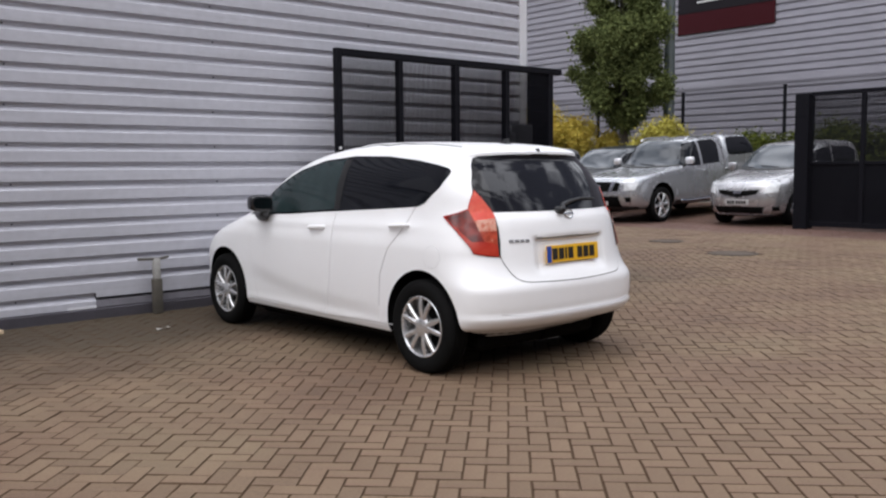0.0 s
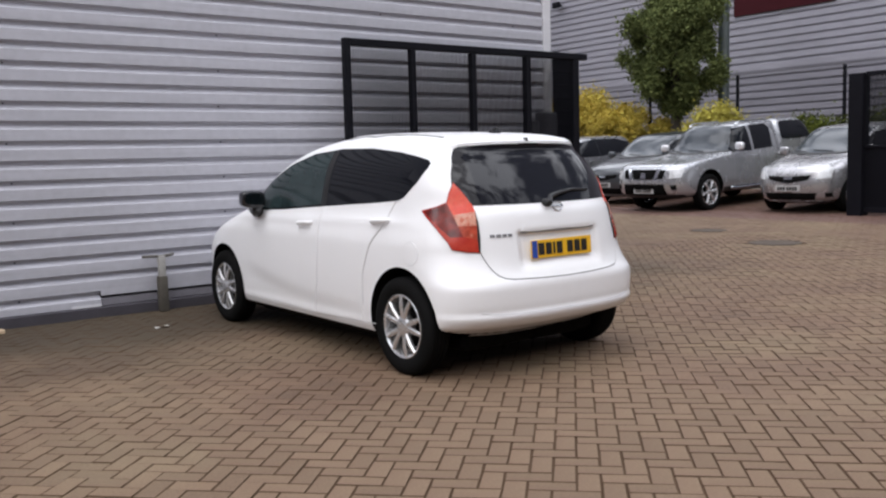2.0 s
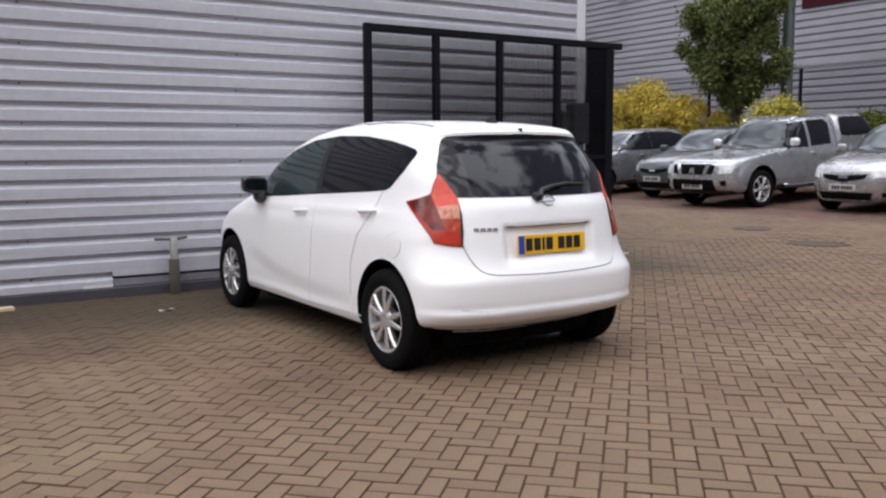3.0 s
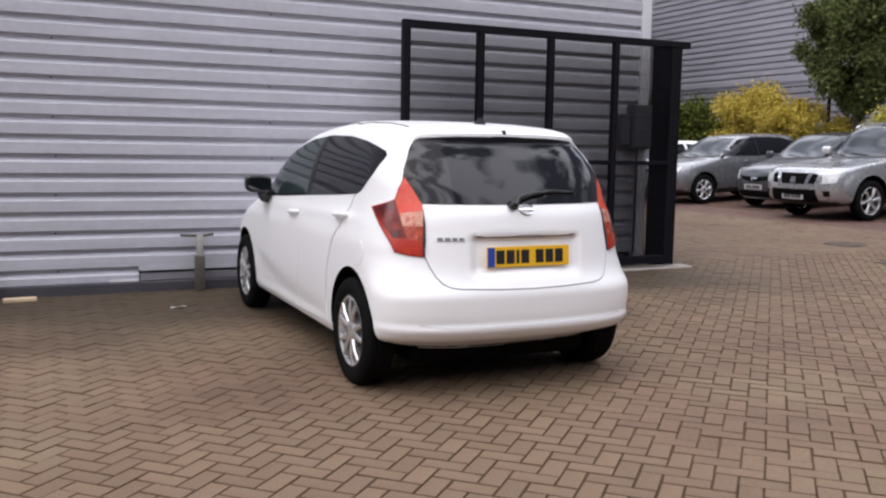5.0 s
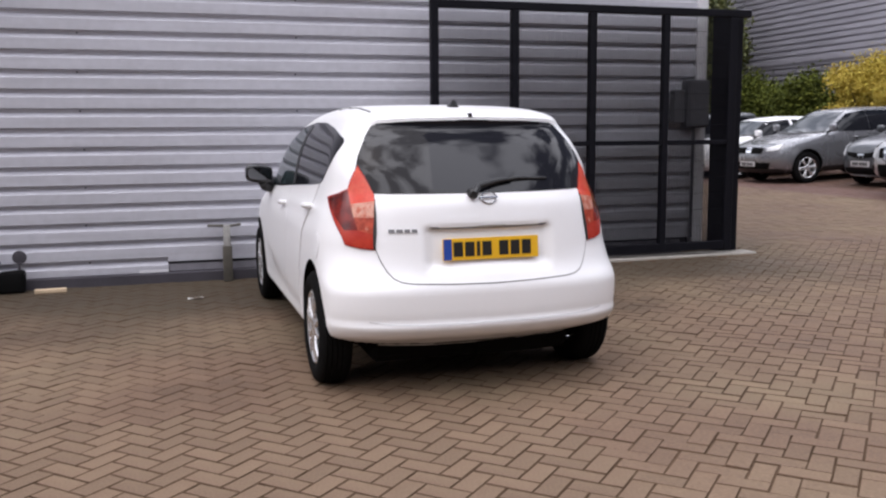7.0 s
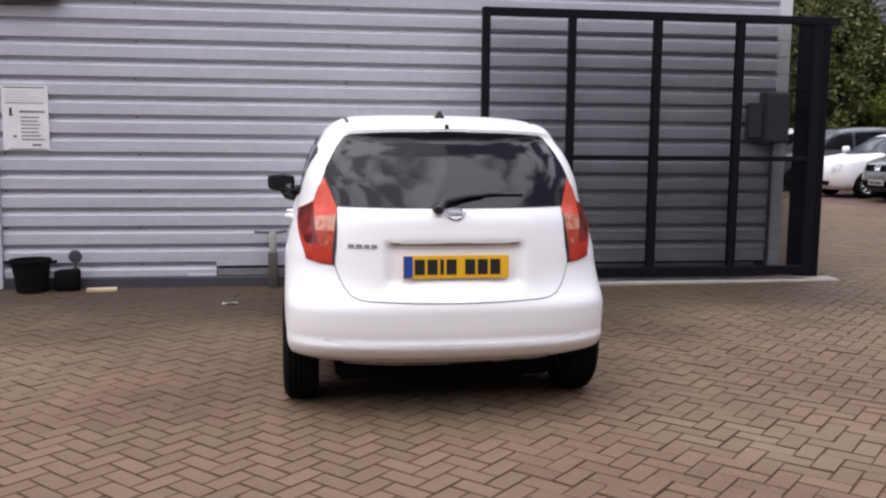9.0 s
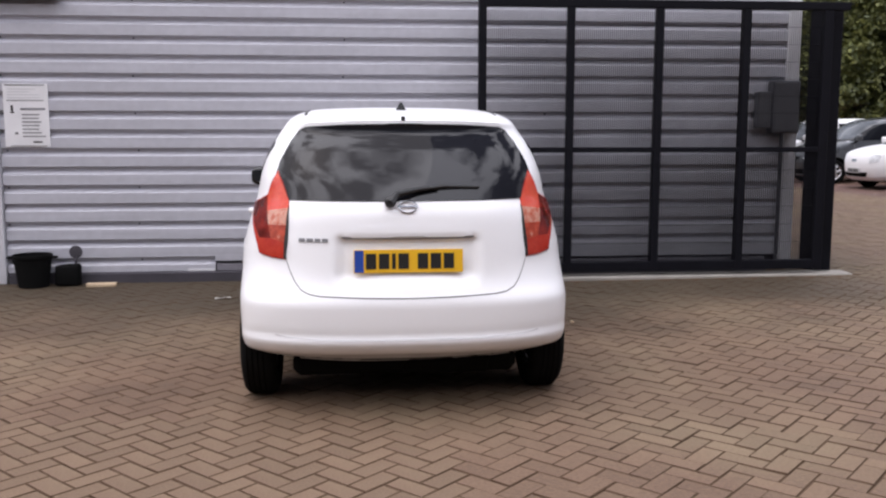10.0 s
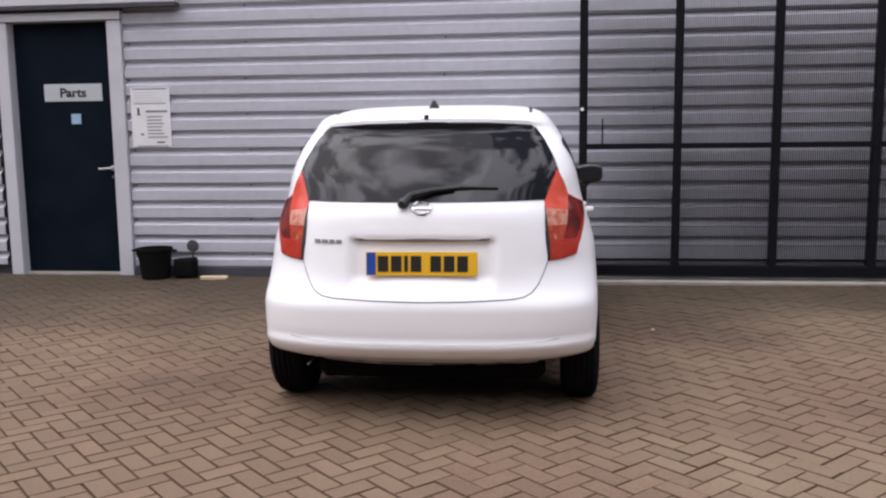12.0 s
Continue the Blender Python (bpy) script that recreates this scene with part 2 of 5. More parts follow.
# ---- building helpers ----
def mesh_of(name, bm, material, smooth=False, angle=35):
    me = bpy.data.meshes.new(name)
    bm.normal_update()
    bm.to_mesh(me)
    bm.free()
    for m in (material if isinstance(material, (list, tuple)) else [material]):
        me.materials.append(m)
    if smooth:
        me.polygons.foreach_set("use_smooth", [True] * len(me.polygons))
        me.set_sharp_from_angle(angle=radians(angle))
    return me


def part(name, bm, material, parent, label="", smooth=False, angle=35):
    ob = new(name, mesh_of(name, bm, material, smooth, angle))
    ob.parent = parent
    if label:
        ob["label"] = label
    return ob


def thing(name, label, category, m=None, group="", kind=""):
    ob = new(name)
    ob.empty_display_size = 0.2
    ob.matrix_basis = m or Matrix.Identity(4)
    return tagged(ob, label, category, group, kind)


def box(x0, x1, y0, y1, z0, z1, bevel=0.0, bm=None, segments=1):
    bm = bm or bmesh.new()
    r = bmesh.ops.create_cube(bm, size=1.0, matrix=Matrix.LocRotScale(((x0 + x1) / 2, (y0 + y1) / 2, (z0 + z1) / 2), None, (abs(x1 - x0), abs(y1 - y0), abs(z1 - z0))))
    if bevel:
        es = list({e for v in r["verts"] for e in v.link_edges})
        bmesh.ops.bevel(bm, geom=es, offset=bevel, segments=segments, affect="EDGES", profile=0.5)
    return bm


def lathe(profile, n=40, axis="x", bm=None, centre=(0, 0, 0), phase=0.0, caps=True):
    """Turns (radius, along) pairs round an axis."""
    bm = bm or bmesh.new()
    rings = []
    for r, a in profile:
        ring = []
        for i in range(n):
            t = 2 * math.pi * i / n + phase
            c, s = r * math.cos(t), r * math.sin(t)
            p = (a, c, s) if axis == "x" else (c, a, s) if axis == "y" else (c, s, a)
            ring.append(bm.verts.new(Vector(p) + Vector(centre)))
        rings.append(ring)
    for a, b in zip(rings, rings[1:]):
        for i in range(n):
            bm.faces.new((a[i], a[(i + 1) % n], b[(i + 1) % n], b[i]))
    for ring in ((rings[0], rings[-1]) if caps else ()):
        try:
            bm.faces.new(ring)
        except ValueError:
            pass
    bmesh.ops.recalc_face_normals(bm, faces=bm.faces)
    return bm


def tube(points, radii, n=8, bm=None):
    """A round bar along points."""
    bm = bm or bmesh.new()
    pts = [Vector(p) for p in points]
    rings = []
    for i, p in enumerate(pts):
        d = (pts[min(i + 1, len(pts) - 1)] - pts[max(i - 1, 0)]).normalized()
        u = d.cross(Vector((0.31, 0.17, 0.93)) if abs(d.z) < 0.9 else Vector((1, 0, 0))).normalized()
        v = d.cross(u)
        r = radii[i] if isinstance(radii, (list, tuple)) else radii
        rings.append([bm.verts.new(p + r * (math.cos(2 * math.pi * k / n) * u + math.sin(2 * math.pi * k / n) * v)) for k in range(n)])
    for a, b in zip(rings, rings[1:]):
        for k in range(n):
            bm.faces.new((a[k], a[(k + 1) % n], b[(k + 1) % n], b[k]))
    bm.faces.new(rings[0])
    bm.faces.new(rings[-1])
    bmesh.ops.recalc_face_normals(bm, faces=bm.faces)
    return bm


def ground_z(x):
    """Level by the wall, a slight fall towards it across the yard, a ramp up into the parking bays."""
    return 0.0 if x < 3.5 else 0.0068 * (x - 4.0) + 0.036 * min(5.3, max(0.0, x - 16.9)) if x > 4.5 else 0.0034 * (x - 3.5) ** 2


# ---- ground ----
def build_ground():
    bm = bmesh.new()
    xs = [-90, -30, -8, 3.5, 3.75, 4, 4.25, 4.5, 9, 14, 16.9, 20, 22.2, 23.2, 30, 60, 140]
    rows = [[bm.verts.new((x, y, ground_z(min(x, 30)) - 0.007)) for y in (-90, -20, 0, 9, 30, 70, 200)] for x in xs]
    for a, b in zip(rows, rows[1:]):
        for j in range(6):
            bm.faces.new((a[j], b[j], b[j + 1], a[j + 1]))
    ob = new("ground", mesh_of("ground", bm, M["sand"]))
    return tagged(ob, "brown block-paved yard with sandy joints, gently sloping", "ground", kind="structure")


ground = build_ground()


# ---- near building: horizontal box-profile cladding ----
WALL_Y, PITCH, GROOVE0, CORNER_X, WALL_TOP = 8.2, 0.1714, 0.212, 8.44, 7.0


def cladding_profile(z0, z1, depth, pitch, groove0, groove=0.026, slope=0.038):
    """(offset from the face, height) pairs from z0 up to z1: flat ribs, narrow recessed grooves."""
    pts = [(0.0, z0)]
    k = math.ceil((z0 - groove0) / pitch)
    while groove0 + k * pitch + groove < z1:
        c = groove0 + k * pitch
        if c - groove / 2 - slope > z0:
            pts += [(0.0, c - groove / 2 - slope), (depth, c - groove / 2), (depth, c + groove / 2), (0.0, c + groove / 2 + slope * 0.35)]
        k += 1
    return pts + [(0.0, z1)]


def cladding_sheet(x0, x1, z0, z1, parent, y=WALL_Y, depth=0.042):
    bm = bmesh.new()
    prof = cladding_profile(z0, z1, depth, PITCH, GROOVE0)
    n = max(1, int((x1 - x0) / 0.3))
    cols = []
    for i in range(n + 1):
        x = x0 + (x1 - x0) * i / n
        cols.append([bm.verts.new((x, y + d + 0.0014 * math.sin(3.1 * x) + 0.0016 * math.sin(5.3 * x + 7.0 * z), z)) for d, z in prof])
    for a, b in zip(cols, cols[1:]):
        for j in range(len(prof) - 1):
            bm.faces.new((a[j], b[j], b[j + 1], a[j + 1]))
    return part("cladding_sheet", bm, M["cladding"], parent)


def build_near_building():
    w = thing("wall_north", "pale grey horizontally ribbed steel cladding wall", "wall", kind="structure")
    bm = box(-14, -0.30, WALL_Y + 0.06, WALL_Y + 0.35, -0.05, WALL_TOP)
    box(0.86, CORNER_X - 0.03, WALL_Y + 0.06, WALL_Y + 0.35, -0.05, WALL_TOP, bm=bm)
    box(-0.30, 0.86, WALL_Y + 0.06, WALL_Y + 0.35, 2.54, WALL_TOP, bm=bm)
    part("wall_core", bm, M["plinth"], w, "dark plinth and wall behind the steel sheets")
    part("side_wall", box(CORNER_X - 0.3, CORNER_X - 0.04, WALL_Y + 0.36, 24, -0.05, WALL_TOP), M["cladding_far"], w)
    part("roof_deck", box(-14, CORNER_X, WALL_Y + 0.02, 24, WALL_TOP, WALL_TOP + 0.15), M["flashing"], w)
    for x0, x1 in ((-14, -9.4), (-9.4, -4.9), (-4.9, -0.42)):
        cladding_sheet(x0, x1, 0.10, WALL_TOP, w)
    for x0, x1, z0 in ((0.95, 2.17, 0.10), (2.17, 2.855, 0.10), (2.855, 4.10, 0.195), (4.10, 6.03, 0.195), (6.03, 7.96, 0.195), (7.96, CORNER_X - 0.012, 0.195)):
        cladding_sheet(x0, x1, z0, WALL_TOP, w)
    cladding_sheet(-0.42, 0.95, 2.62, WALL_TOP, w)
    part("drip_board", box(2.86, 8.30, WALL_Y + 0.012, WALL_Y + 0.058, 0.097, 0.168, 0.006), M["drip"], w, "grey drip board under the sheets")
    part("loose_trim", box(2.595, 2.855, WALL_Y - 0.006, WALL_Y - 0.001, 0.098, 0.122, 0.001), M["flashing_pale"], w, "short white strip of trim at the sheet edge")
    part("corner_flashing", box(CORNER_X - 0.01, CORNER_X + 0.12, WALL_Y - 0.012, WALL_Y + 0.36, 0.1, WALL_TOP, 0.008), M["flashing_pale"], w, "pale folded corner flashing")
    bm = bmesh.new()
    for jx in (0.99, 2.17, 4.10, 6.03, 7.96):
        for k in range(0, 26, 2):
            z = GROOVE0 + k * PITCH
            lathe([(0.009, 0), (0.009, 0.006), (0.004, 0.009)], 8, "y", bm, (jx + 0.012 * math.sin(k * 2.3), WALL_Y + 0.022, z + 0.001))
    part("screw_heads", bm, M["plinth"], w, "dark screw heads and washers")
    return w


build_near_building()


def build_plinth_kerb():
    bm = bmesh.new()
    box(0.96, 8.30, WALL_Y - 0.03, WALL_Y + 0.055, -0.02, 0.095, 0.01, bm)
    return tagged(new("baseboard", mesh_of("baseboard", bm, M["plinth"])), "dark kerb along the foot of the wall", "kerb", kind="structure")


build_plinth_kerb()


def build_door():
    d = thing("door_1", "closed dark navy steel door with a pale sign", "door", kind="structure")
    part("door_leaf", box(-0.235, 0.80, WALL_Y + 0.085, WALL_Y + 0.135, 0.02, 2.50, 0.004), M["door_navy"], d, "dark navy painted leaf")
    part("jamb", box(-0.36, -0.235, WALL_Y - 0.03, WALL_Y + 0.2, 0.0, 2.50, 0.006), M["flashing"], d, "pale grey steel jamb")
    part("jamb", box(0.80, 0.945, WALL_Y - 0.03, WALL_Y + 0.2, 0.0, 2.50, 0.006), M["flashing"], d, "pale grey steel jamb")
    part("head", box(-0.42, 0.955, WALL_Y - 0.05, WALL_Y + 0.2, 2.503, 2.585, 0.006), M["flashing"], d, "pale grey steel lintel flashing")
    part("threshold", box(-0.235, 0.80, WALL_Y + 0.0, WALL_Y + 0.16, -0.01, 0.018, 0.003), M["concrete"], d)
    bm = lathe([(0.024, 0), (0.024, -0.02), (0.010, -0.022), (0.010, -0.05)], 16, "y", centre=(0.735, WALL_Y + 0.085, 1.07))
    tube([(0.735, WALL_Y + 0.04, 1.07), (0.66, WALL_Y + 0.038, 1.065), (0.60, WALL_Y + 0.042, 1.062)], 0.010, 10, bm)
    part("door_handle", bm, M["flashing"], d, "grey steel lever handle", smooth=True)
    bm = lathe([(0.016, 0), (0.016, -0.014)], 14, "y", centre=(0.735, WALL_Y + 0.085, 0.98))
    part("lock", bm, M["chrome"], d)
    s = part("sign", box(0.055, 0.665, WALL_Y + 0.079, WALL_Y + 0.084, 1.735, 1.905, 0.002), M["sign_grey"], d, "pale grey plate reading Parts")
    cu = bpy.data.curves.new("lettering", "FONT")
    cu.offset = 0.0035
    cu.body, cu.size, cu.extrude, cu.align_x, cu.align_y = "Parts", 0.125, 0.001, "CENTER", "CENTER"
    tmp = bpy.data.objects.new("tmp", cu)
    scene.collection.objects.link(tmp)
    me = bpy.data.meshes.new_from_object(tmp.evaluated_get(bpy.context.evaluated_depsgraph_get()))
    bpy.data.objects.remove(tmp)
    me.transform(pose(0.36, WALL_Y + 0.0775, 1.815, 90, 0, 0) @ Matrix.Diagonal((1.1, 1.0, 1, 1)))
    me.materials.clear()
    me.materials.append(M["ink"])
    t = new("lettering", me)
    t.parent, t["label"] = s, "black lettering reading Parts"
    part("sticker", box(0.325, 0.425, WALL_Y + 0.080, WALL_Y + 0.0845, 1.51, 1.61, 0.001), M["sticker"], d, "small pale blue square sticker")
    return d


build_door()


def build_fascia():
    f = thing("fascia_panel", "pale grey flat fascia panel over the door with a dark lower edge", "fascia", kind="structure")
    part("panel", box(-2.6, 1.53, WALL_Y - 0.10, WALL_Y - 0.004, 2.645, 3.5, 0.006), M["flashing"], f)
    part("lower_edge", box(-2.6, 1.545, WALL_Y - 0.11, WALL_Y - 0.002, 2.605, 2.643, 0.003), M["plinth"], f, "dark lower edge trim")
    return f


build_fascia()


def build_notice():
    n = thing("notice_board", "white printed notice on a board fixed to the cladding", "notice")
    b = part("board", box(1.0, 1.40, WALL_Y - 0.010, WALL_Y - 0.003, 1.275, 1.85, 0.002), M["paper"], n)
    rng = random.Random(4)
    def bar(x0, x1, z0, z1, m):
        part("print_bar", box(x0, x1, WALL_Y - 0.0125, WALL_Y - 0.0102, z0, z1), m, b)
    bar(1.02, 1.37, 1.835, 1.842, M["ink"])
    bar(1.03, 1.36, 1.695, 1.702, M["ink_grey"])
    bar(1.065, 1.085, 1.60, 1.655, M["ink"])
    bar(1.06, 1.095, 1.585, 1.597, M["ink"])
    bar(1.15, 1.37, 1.612, 1.630, M["ink_grey"])
    for i in range(7):
        z = 1.565 - 0.033 * i
        bar(1.16, 1.30 + 0.07 * rng.random(), z, z + 0.010, M["ink_grey"])
    for i in range(4):
        bar(1.04, 1.20 + 0.16 * rng.random(), 1.72 + 0.026 * i, 1.727 + 0.026 * i, M["seam_pale"])
    bar(1.09, 1.12, 1.39, 1.41, M["ink_grey"])
    bar(1.25, 1.33, 1.315, 1.328, M["ink"])
    bar(1.05, 1.37, 1.283, 1.288, M["ink"])
    return n


build_notice()


# ---- gates: black steel frames with close wire mesh ----
def mesh_panel(x0, x1, z0, z1, pitch, wire, parent, deep):
    v, f = [], []
    def bar(ax0, ax1, az0, az1, y0, y1):
        i = len(v)
        for x in (ax0, ax1):
            for y in (y0, y1):
                for z in (az0, az1):
                    v.append((x, y, z))
        f.extend([tuple(i + k for k in q) for q in ((0, 1, 3, 2), (4, 6, 7, 5), (0, 4, 5, 1), (2, 3, 7, 6))])
    n = int((x1 - x0) / pitch)
    for i in range(1, n):
        x = x0 + (x1 - x0) * i / n
        bar(x - wire / 2, x + wire / 2, z0, z1, -deep, deep)
    m = int((z1 - z0) / 0.152)
    for j in range(1, m):
        z = z0 + (z1 - z0) * j / m
        i = len(v)
        for x in (x0, x1):
            for y in (-deep - 0.004, -deep):
                for zz in (z - 0.0016, z + 0.0016):
                    v.append((x, y, zz))
        f.extend([tuple(i + k for k in q) for q in ((0, 4, 5, 1), (2, 3, 7, 6), (0, 2, 6, 4), (1, 5, 7, 3))])
    me = bpy.data.meshes.new("mesh_panel")
    me.from_pydata(v, [], f)
    me.materials.append(M["steel_black"])
    ob = new("mesh_panel", me)
    ob.parent = parent
    return ob


def build_sliding_gate():
    g = thing("sliding_gate", "open black steel gate leaf with wire mesh parked against the wall", "gate", pose(0, 7.9, 0))
    xs, end, top, mid, low = [5.372, 6.195, 7.035, 7.87], 8.62, 2.625, 1.245, 0.09
    for i, x in enumerate(xs):
        w = 0.036 if i == 0 else 0.034
        part("upright", box(x - w, x + w, -0.04, 0.04, low, top - (0 if i == 0 else 0.075), 0.005), M["steel_black"], g)
    part("end_upright", box(end, end + 0.09, -0.04, 0.04, low, top - 0.077, 0.005), M["steel_black"], g)
    part("top_rail", box(xs[0] + 0.036, end + 0.25, -0.042, 0.042, top - 0.075, top - 0.002, 0.005), M["steel_black"], g)
    part("bottom_rail", box(xs[0] + 0.036, end, -0.036, 0.036, low, low + 0.09, 0.005), M["steel_black"], g)
    for a, b in zip(xs, xs[1:] + [end]):
        b2 = b - (0.034 if b < end else 0)
        part("mid_rail", box(a + 0.034, b2, -0.03, 0.03, mid - 0.024, mid + 0.024, 0.004), M["steel_black"], g)
        mesh_panel(a + 0.034, b2, mid + 0.024, top - 0.075, 0.0185, 0.0021, g, 0.0056)
        mesh_panel(a + 0.034, b2, low + 0.09, mid - 0.024, 0.0185, 0.0030, g, 0.0070)
    part("latch_rod", tube([(5.538, -0.045, 1.27), (5.538, -0.045, 1.49)], 0.007, 8), M["steel_black"], g)
    part("lock_button", lathe([(0.016, -0.040), (0.016, -0.052), (0.010, -0.056)], 14, "y", centre=(5.358, 0, 1.573)), M["paper"], g, "small white lock button")
    p = thing("gate_post", "thick square black steel gate post with a flat cap", "post", pose(8.818, 8.20, 0))
    part("shaft", box(-0.083, 0.083, -0.17, 0.17, -0.02, 2.62, 0.01), M["steel_black"], p)
    part("cap", box(-0.10, 0.16, -0.19, 0.18, 2.621, 2.638, 0.004), M["steel_black"], p)
    return g


build_sliding_gate()


def build_right_gate():
    g = thing("swing_gate", "open black steel gate leaf with dense wire mesh in the yard", "gate", pose(16.9, 8.63, 0.085, 0, 0, -90))
    xs = [0.0, 1.15, 2.3, 3.45, 4.6]
    part("gate_post", box(-0.14, 0.14, -0.14, 0.14, 0.0, 2.66, 0.01), M["steel_black"], g, "thick square black steel post")
    for x in xs[1:]:
        part("upright", box(x - 0.04, x + 0.04, -0.04, 0.04, 0.06, 2.60, 0.005), M["steel_black"], g)
    part("top_rail", box(0.14, 4.64, -0.042, 0.042, 2.602, 2.68, 0.005), M["steel_black"], g)
    part("bottom_rail", box(0.14, 4.56, -0.036, 0.036, 0.06, 0.16, 0.005), M["steel_black"], g)
    for a, b in zip(xs, xs[1:]):
        a2 = a + (0.14 if a == 0 else 0.04)
        part("mid_rail", box(a2, b - 0.04, -0.03, 0.03, 1.27, 1.33, 0.004), M["steel_black"], g)
        mesh_panel(a2, b - 0.04, 1.33, 2.60, 0.0150, 0.0072, g, 0.004)
        mesh_panel(a2, b - 0.04, 0.16, 1.27, 0.0150, 0.0106, g, 0.0053)
    return g


build_right_gate()


def build_gate_track():
    return tagged(new("gate_track", mesh_of("gate_track", box(5.2, 9.02, 7.82, 8.06, -0.03, 0.045, 0.012), M["concrete"])), "pale concrete strip under the sliding gate", "kerb", kind="structure")


build_gate_track()


def build_meter_box():
    b = thing("electrical_cabinet", "grey steel electrical cabinet fixed near the wall corner", "cabinet")
    part("body", box(8.235, 8.505, 8.04, 8.17, 1.40, 1.905, 0.01), M["box_grey"], b)
    part("lid", box(8.25, 8.49, 8.022, 8.0395, 1.415, 1.89, 0.006), M["box_grey"], b)
    part("conduit", tube([(8.37, 8.12, 1.405), (8.37, 8.12, 0.2)], 0.018, 8), M["box_grey"], b)
    part("side_box", box(8.10, 8.23, 8.07, 8.17, 1.45, 1.80, 0.008), M["box_grey"], b, "narrow grey side box")
    return b


build_meter_box()


# ---- cars ----
from mathutils.bvhtree import BVHTree


def smooth_table(table):
    """Monotone cubic through (z, value) pairs."""
    x = np.array([p[0] for p in table], float)
    y = np.array([p[1] for p in table], float)
    h, d = np.diff(x), np.diff(y) / np.diff(x)
    m = np.zeros(len(x))
    for i in range(1, len(x) - 1):
        if d[i - 1] * d[i] > 0:
            w1, w2 = 2 * h[i] + h[i - 1], h[i] + 2 * h[i - 1]
            m[i] = (w1 + w2) / (w1 / d[i - 1] + w2 / d[i])
    m[0], m[-1] = d[0], d[-1]
    def f(q):
        q = np.clip(np.asarray(q, float), x[0], x[-1])
        i = np.clip(np.searchsorted(x, q) - 1, 0, len(x) - 2)
        t = (q - x[i]) / h[i]
        return (2 * t**3 - 3 * t**2 + 1) * y[i] + (t**3 - 2 * t**2 + t) * h[i] * m[i] + (-2 * t**3 + 3 * t**2) * y[i + 1] + (t**3 - t**2) * h[i] * m[i + 1]
    return f


def car_shell(spec, levels, around, rear_weight=1.0, front_weight=1.0):
    """The closed body as level outlines stacked upwards. Rear end at y = 0, nose at y = length, x to the right."""
    rear, front, half = (smooth_table(spec[k]) for k in ("rear", "front", "half"))
    cr, nr, cf, nf = (smooth_table(spec[k]) for k in ("rear_corner", "rear_square", "front_corner", "front_square"))
    z = np.linspace(spec["half"][0][0], spec["half"][-1][0], 3000)
    s = np.concatenate([[0], np.cumsum(np.sqrt(np.diff(z)**2 + 0.5 * np.diff(rear(z))**2 + 0.3 * np.diff(front(z))**2 + 0.5 * np.diff(half(z))**2))])
    zs = np.interp(np.linspace(0, s[-1], levels), s, z)
    verts, faces = [], []
    for q in zs:
        r, f, w = float(rear(q)), float(front(q)), max(0.004, float(half(q)))
        L = f - r
        c1, c2 = min(float(cr(q)), L * 0.49), min(float(cf(q)), L * 0.49)
        n1, n2 = float(nr(q)), float(nf(q))
        t = np.linspace(0, math.pi / 2, 90)
        x1 = w * np.sin(t)**(2 / n1)
        y1 = r + c1 - c1 * np.cos(t)**(2 / n1) + spec.get("rear_bow", 0.07) * (x1 / w)**2 * np.cos(t)**0.5
        x2 = w * np.cos(t)**(2 / n2)
        y2 = f - c2 + c2 * np.sin(t)**(2 / n2)
        y1 = np.minimum(y1, r + c1)
        xs = np.concatenate([x1, np.full(20, w), x2])
        ys = np.concatenate([y1, np.linspace(r + c1, f - c2, 22)[1:-1], y2])
        if "dent" in spec:
            xs, ys = spec["dent"](xs, ys, q)
        dl = np.hypot(np.diff(xs), np.diff(ys))
        my = (ys[1:] + ys[:-1]) / 2
        dl = dl * np.where(my < r + 0.35, rear_weight, np.where(my > f - 0.5, front_weight, 1.0)) + 1e-7
        a = np.concatenate([[0], np.cumsum(dl)])
        u = np.linspace(0, a[-1], around // 2 + 1)
        px, py = np.interp(u, a, xs), np.interp(u, a, ys)
        px[0] = px[-1] = 0.0
        ring = list(zip(px, py)) + [(-x, y) for x, y in zip(px[-2:0:-1], py[-2:0:-1])]
        verts += [(x, y, q) for x, y in ring]
    n = around
    for i in range(levels - 1):
        for j in range(n):
            k = (j + 1) % n
            faces.append((i * n + j, i * n + k, (i + 1) * n + k, (i + 1) * n + j))
    faces.append(tuple(reversed(range(n))))
    faces.append(tuple((levels - 1) * n + j for j in range(n)))
    me = bpy.data.meshes.new("body")
    me.from_pydata(verts, [], faces)
    bvh = BVHTree.FromPolygons([Vector(p) for p in verts], faces)
    return me, bvh


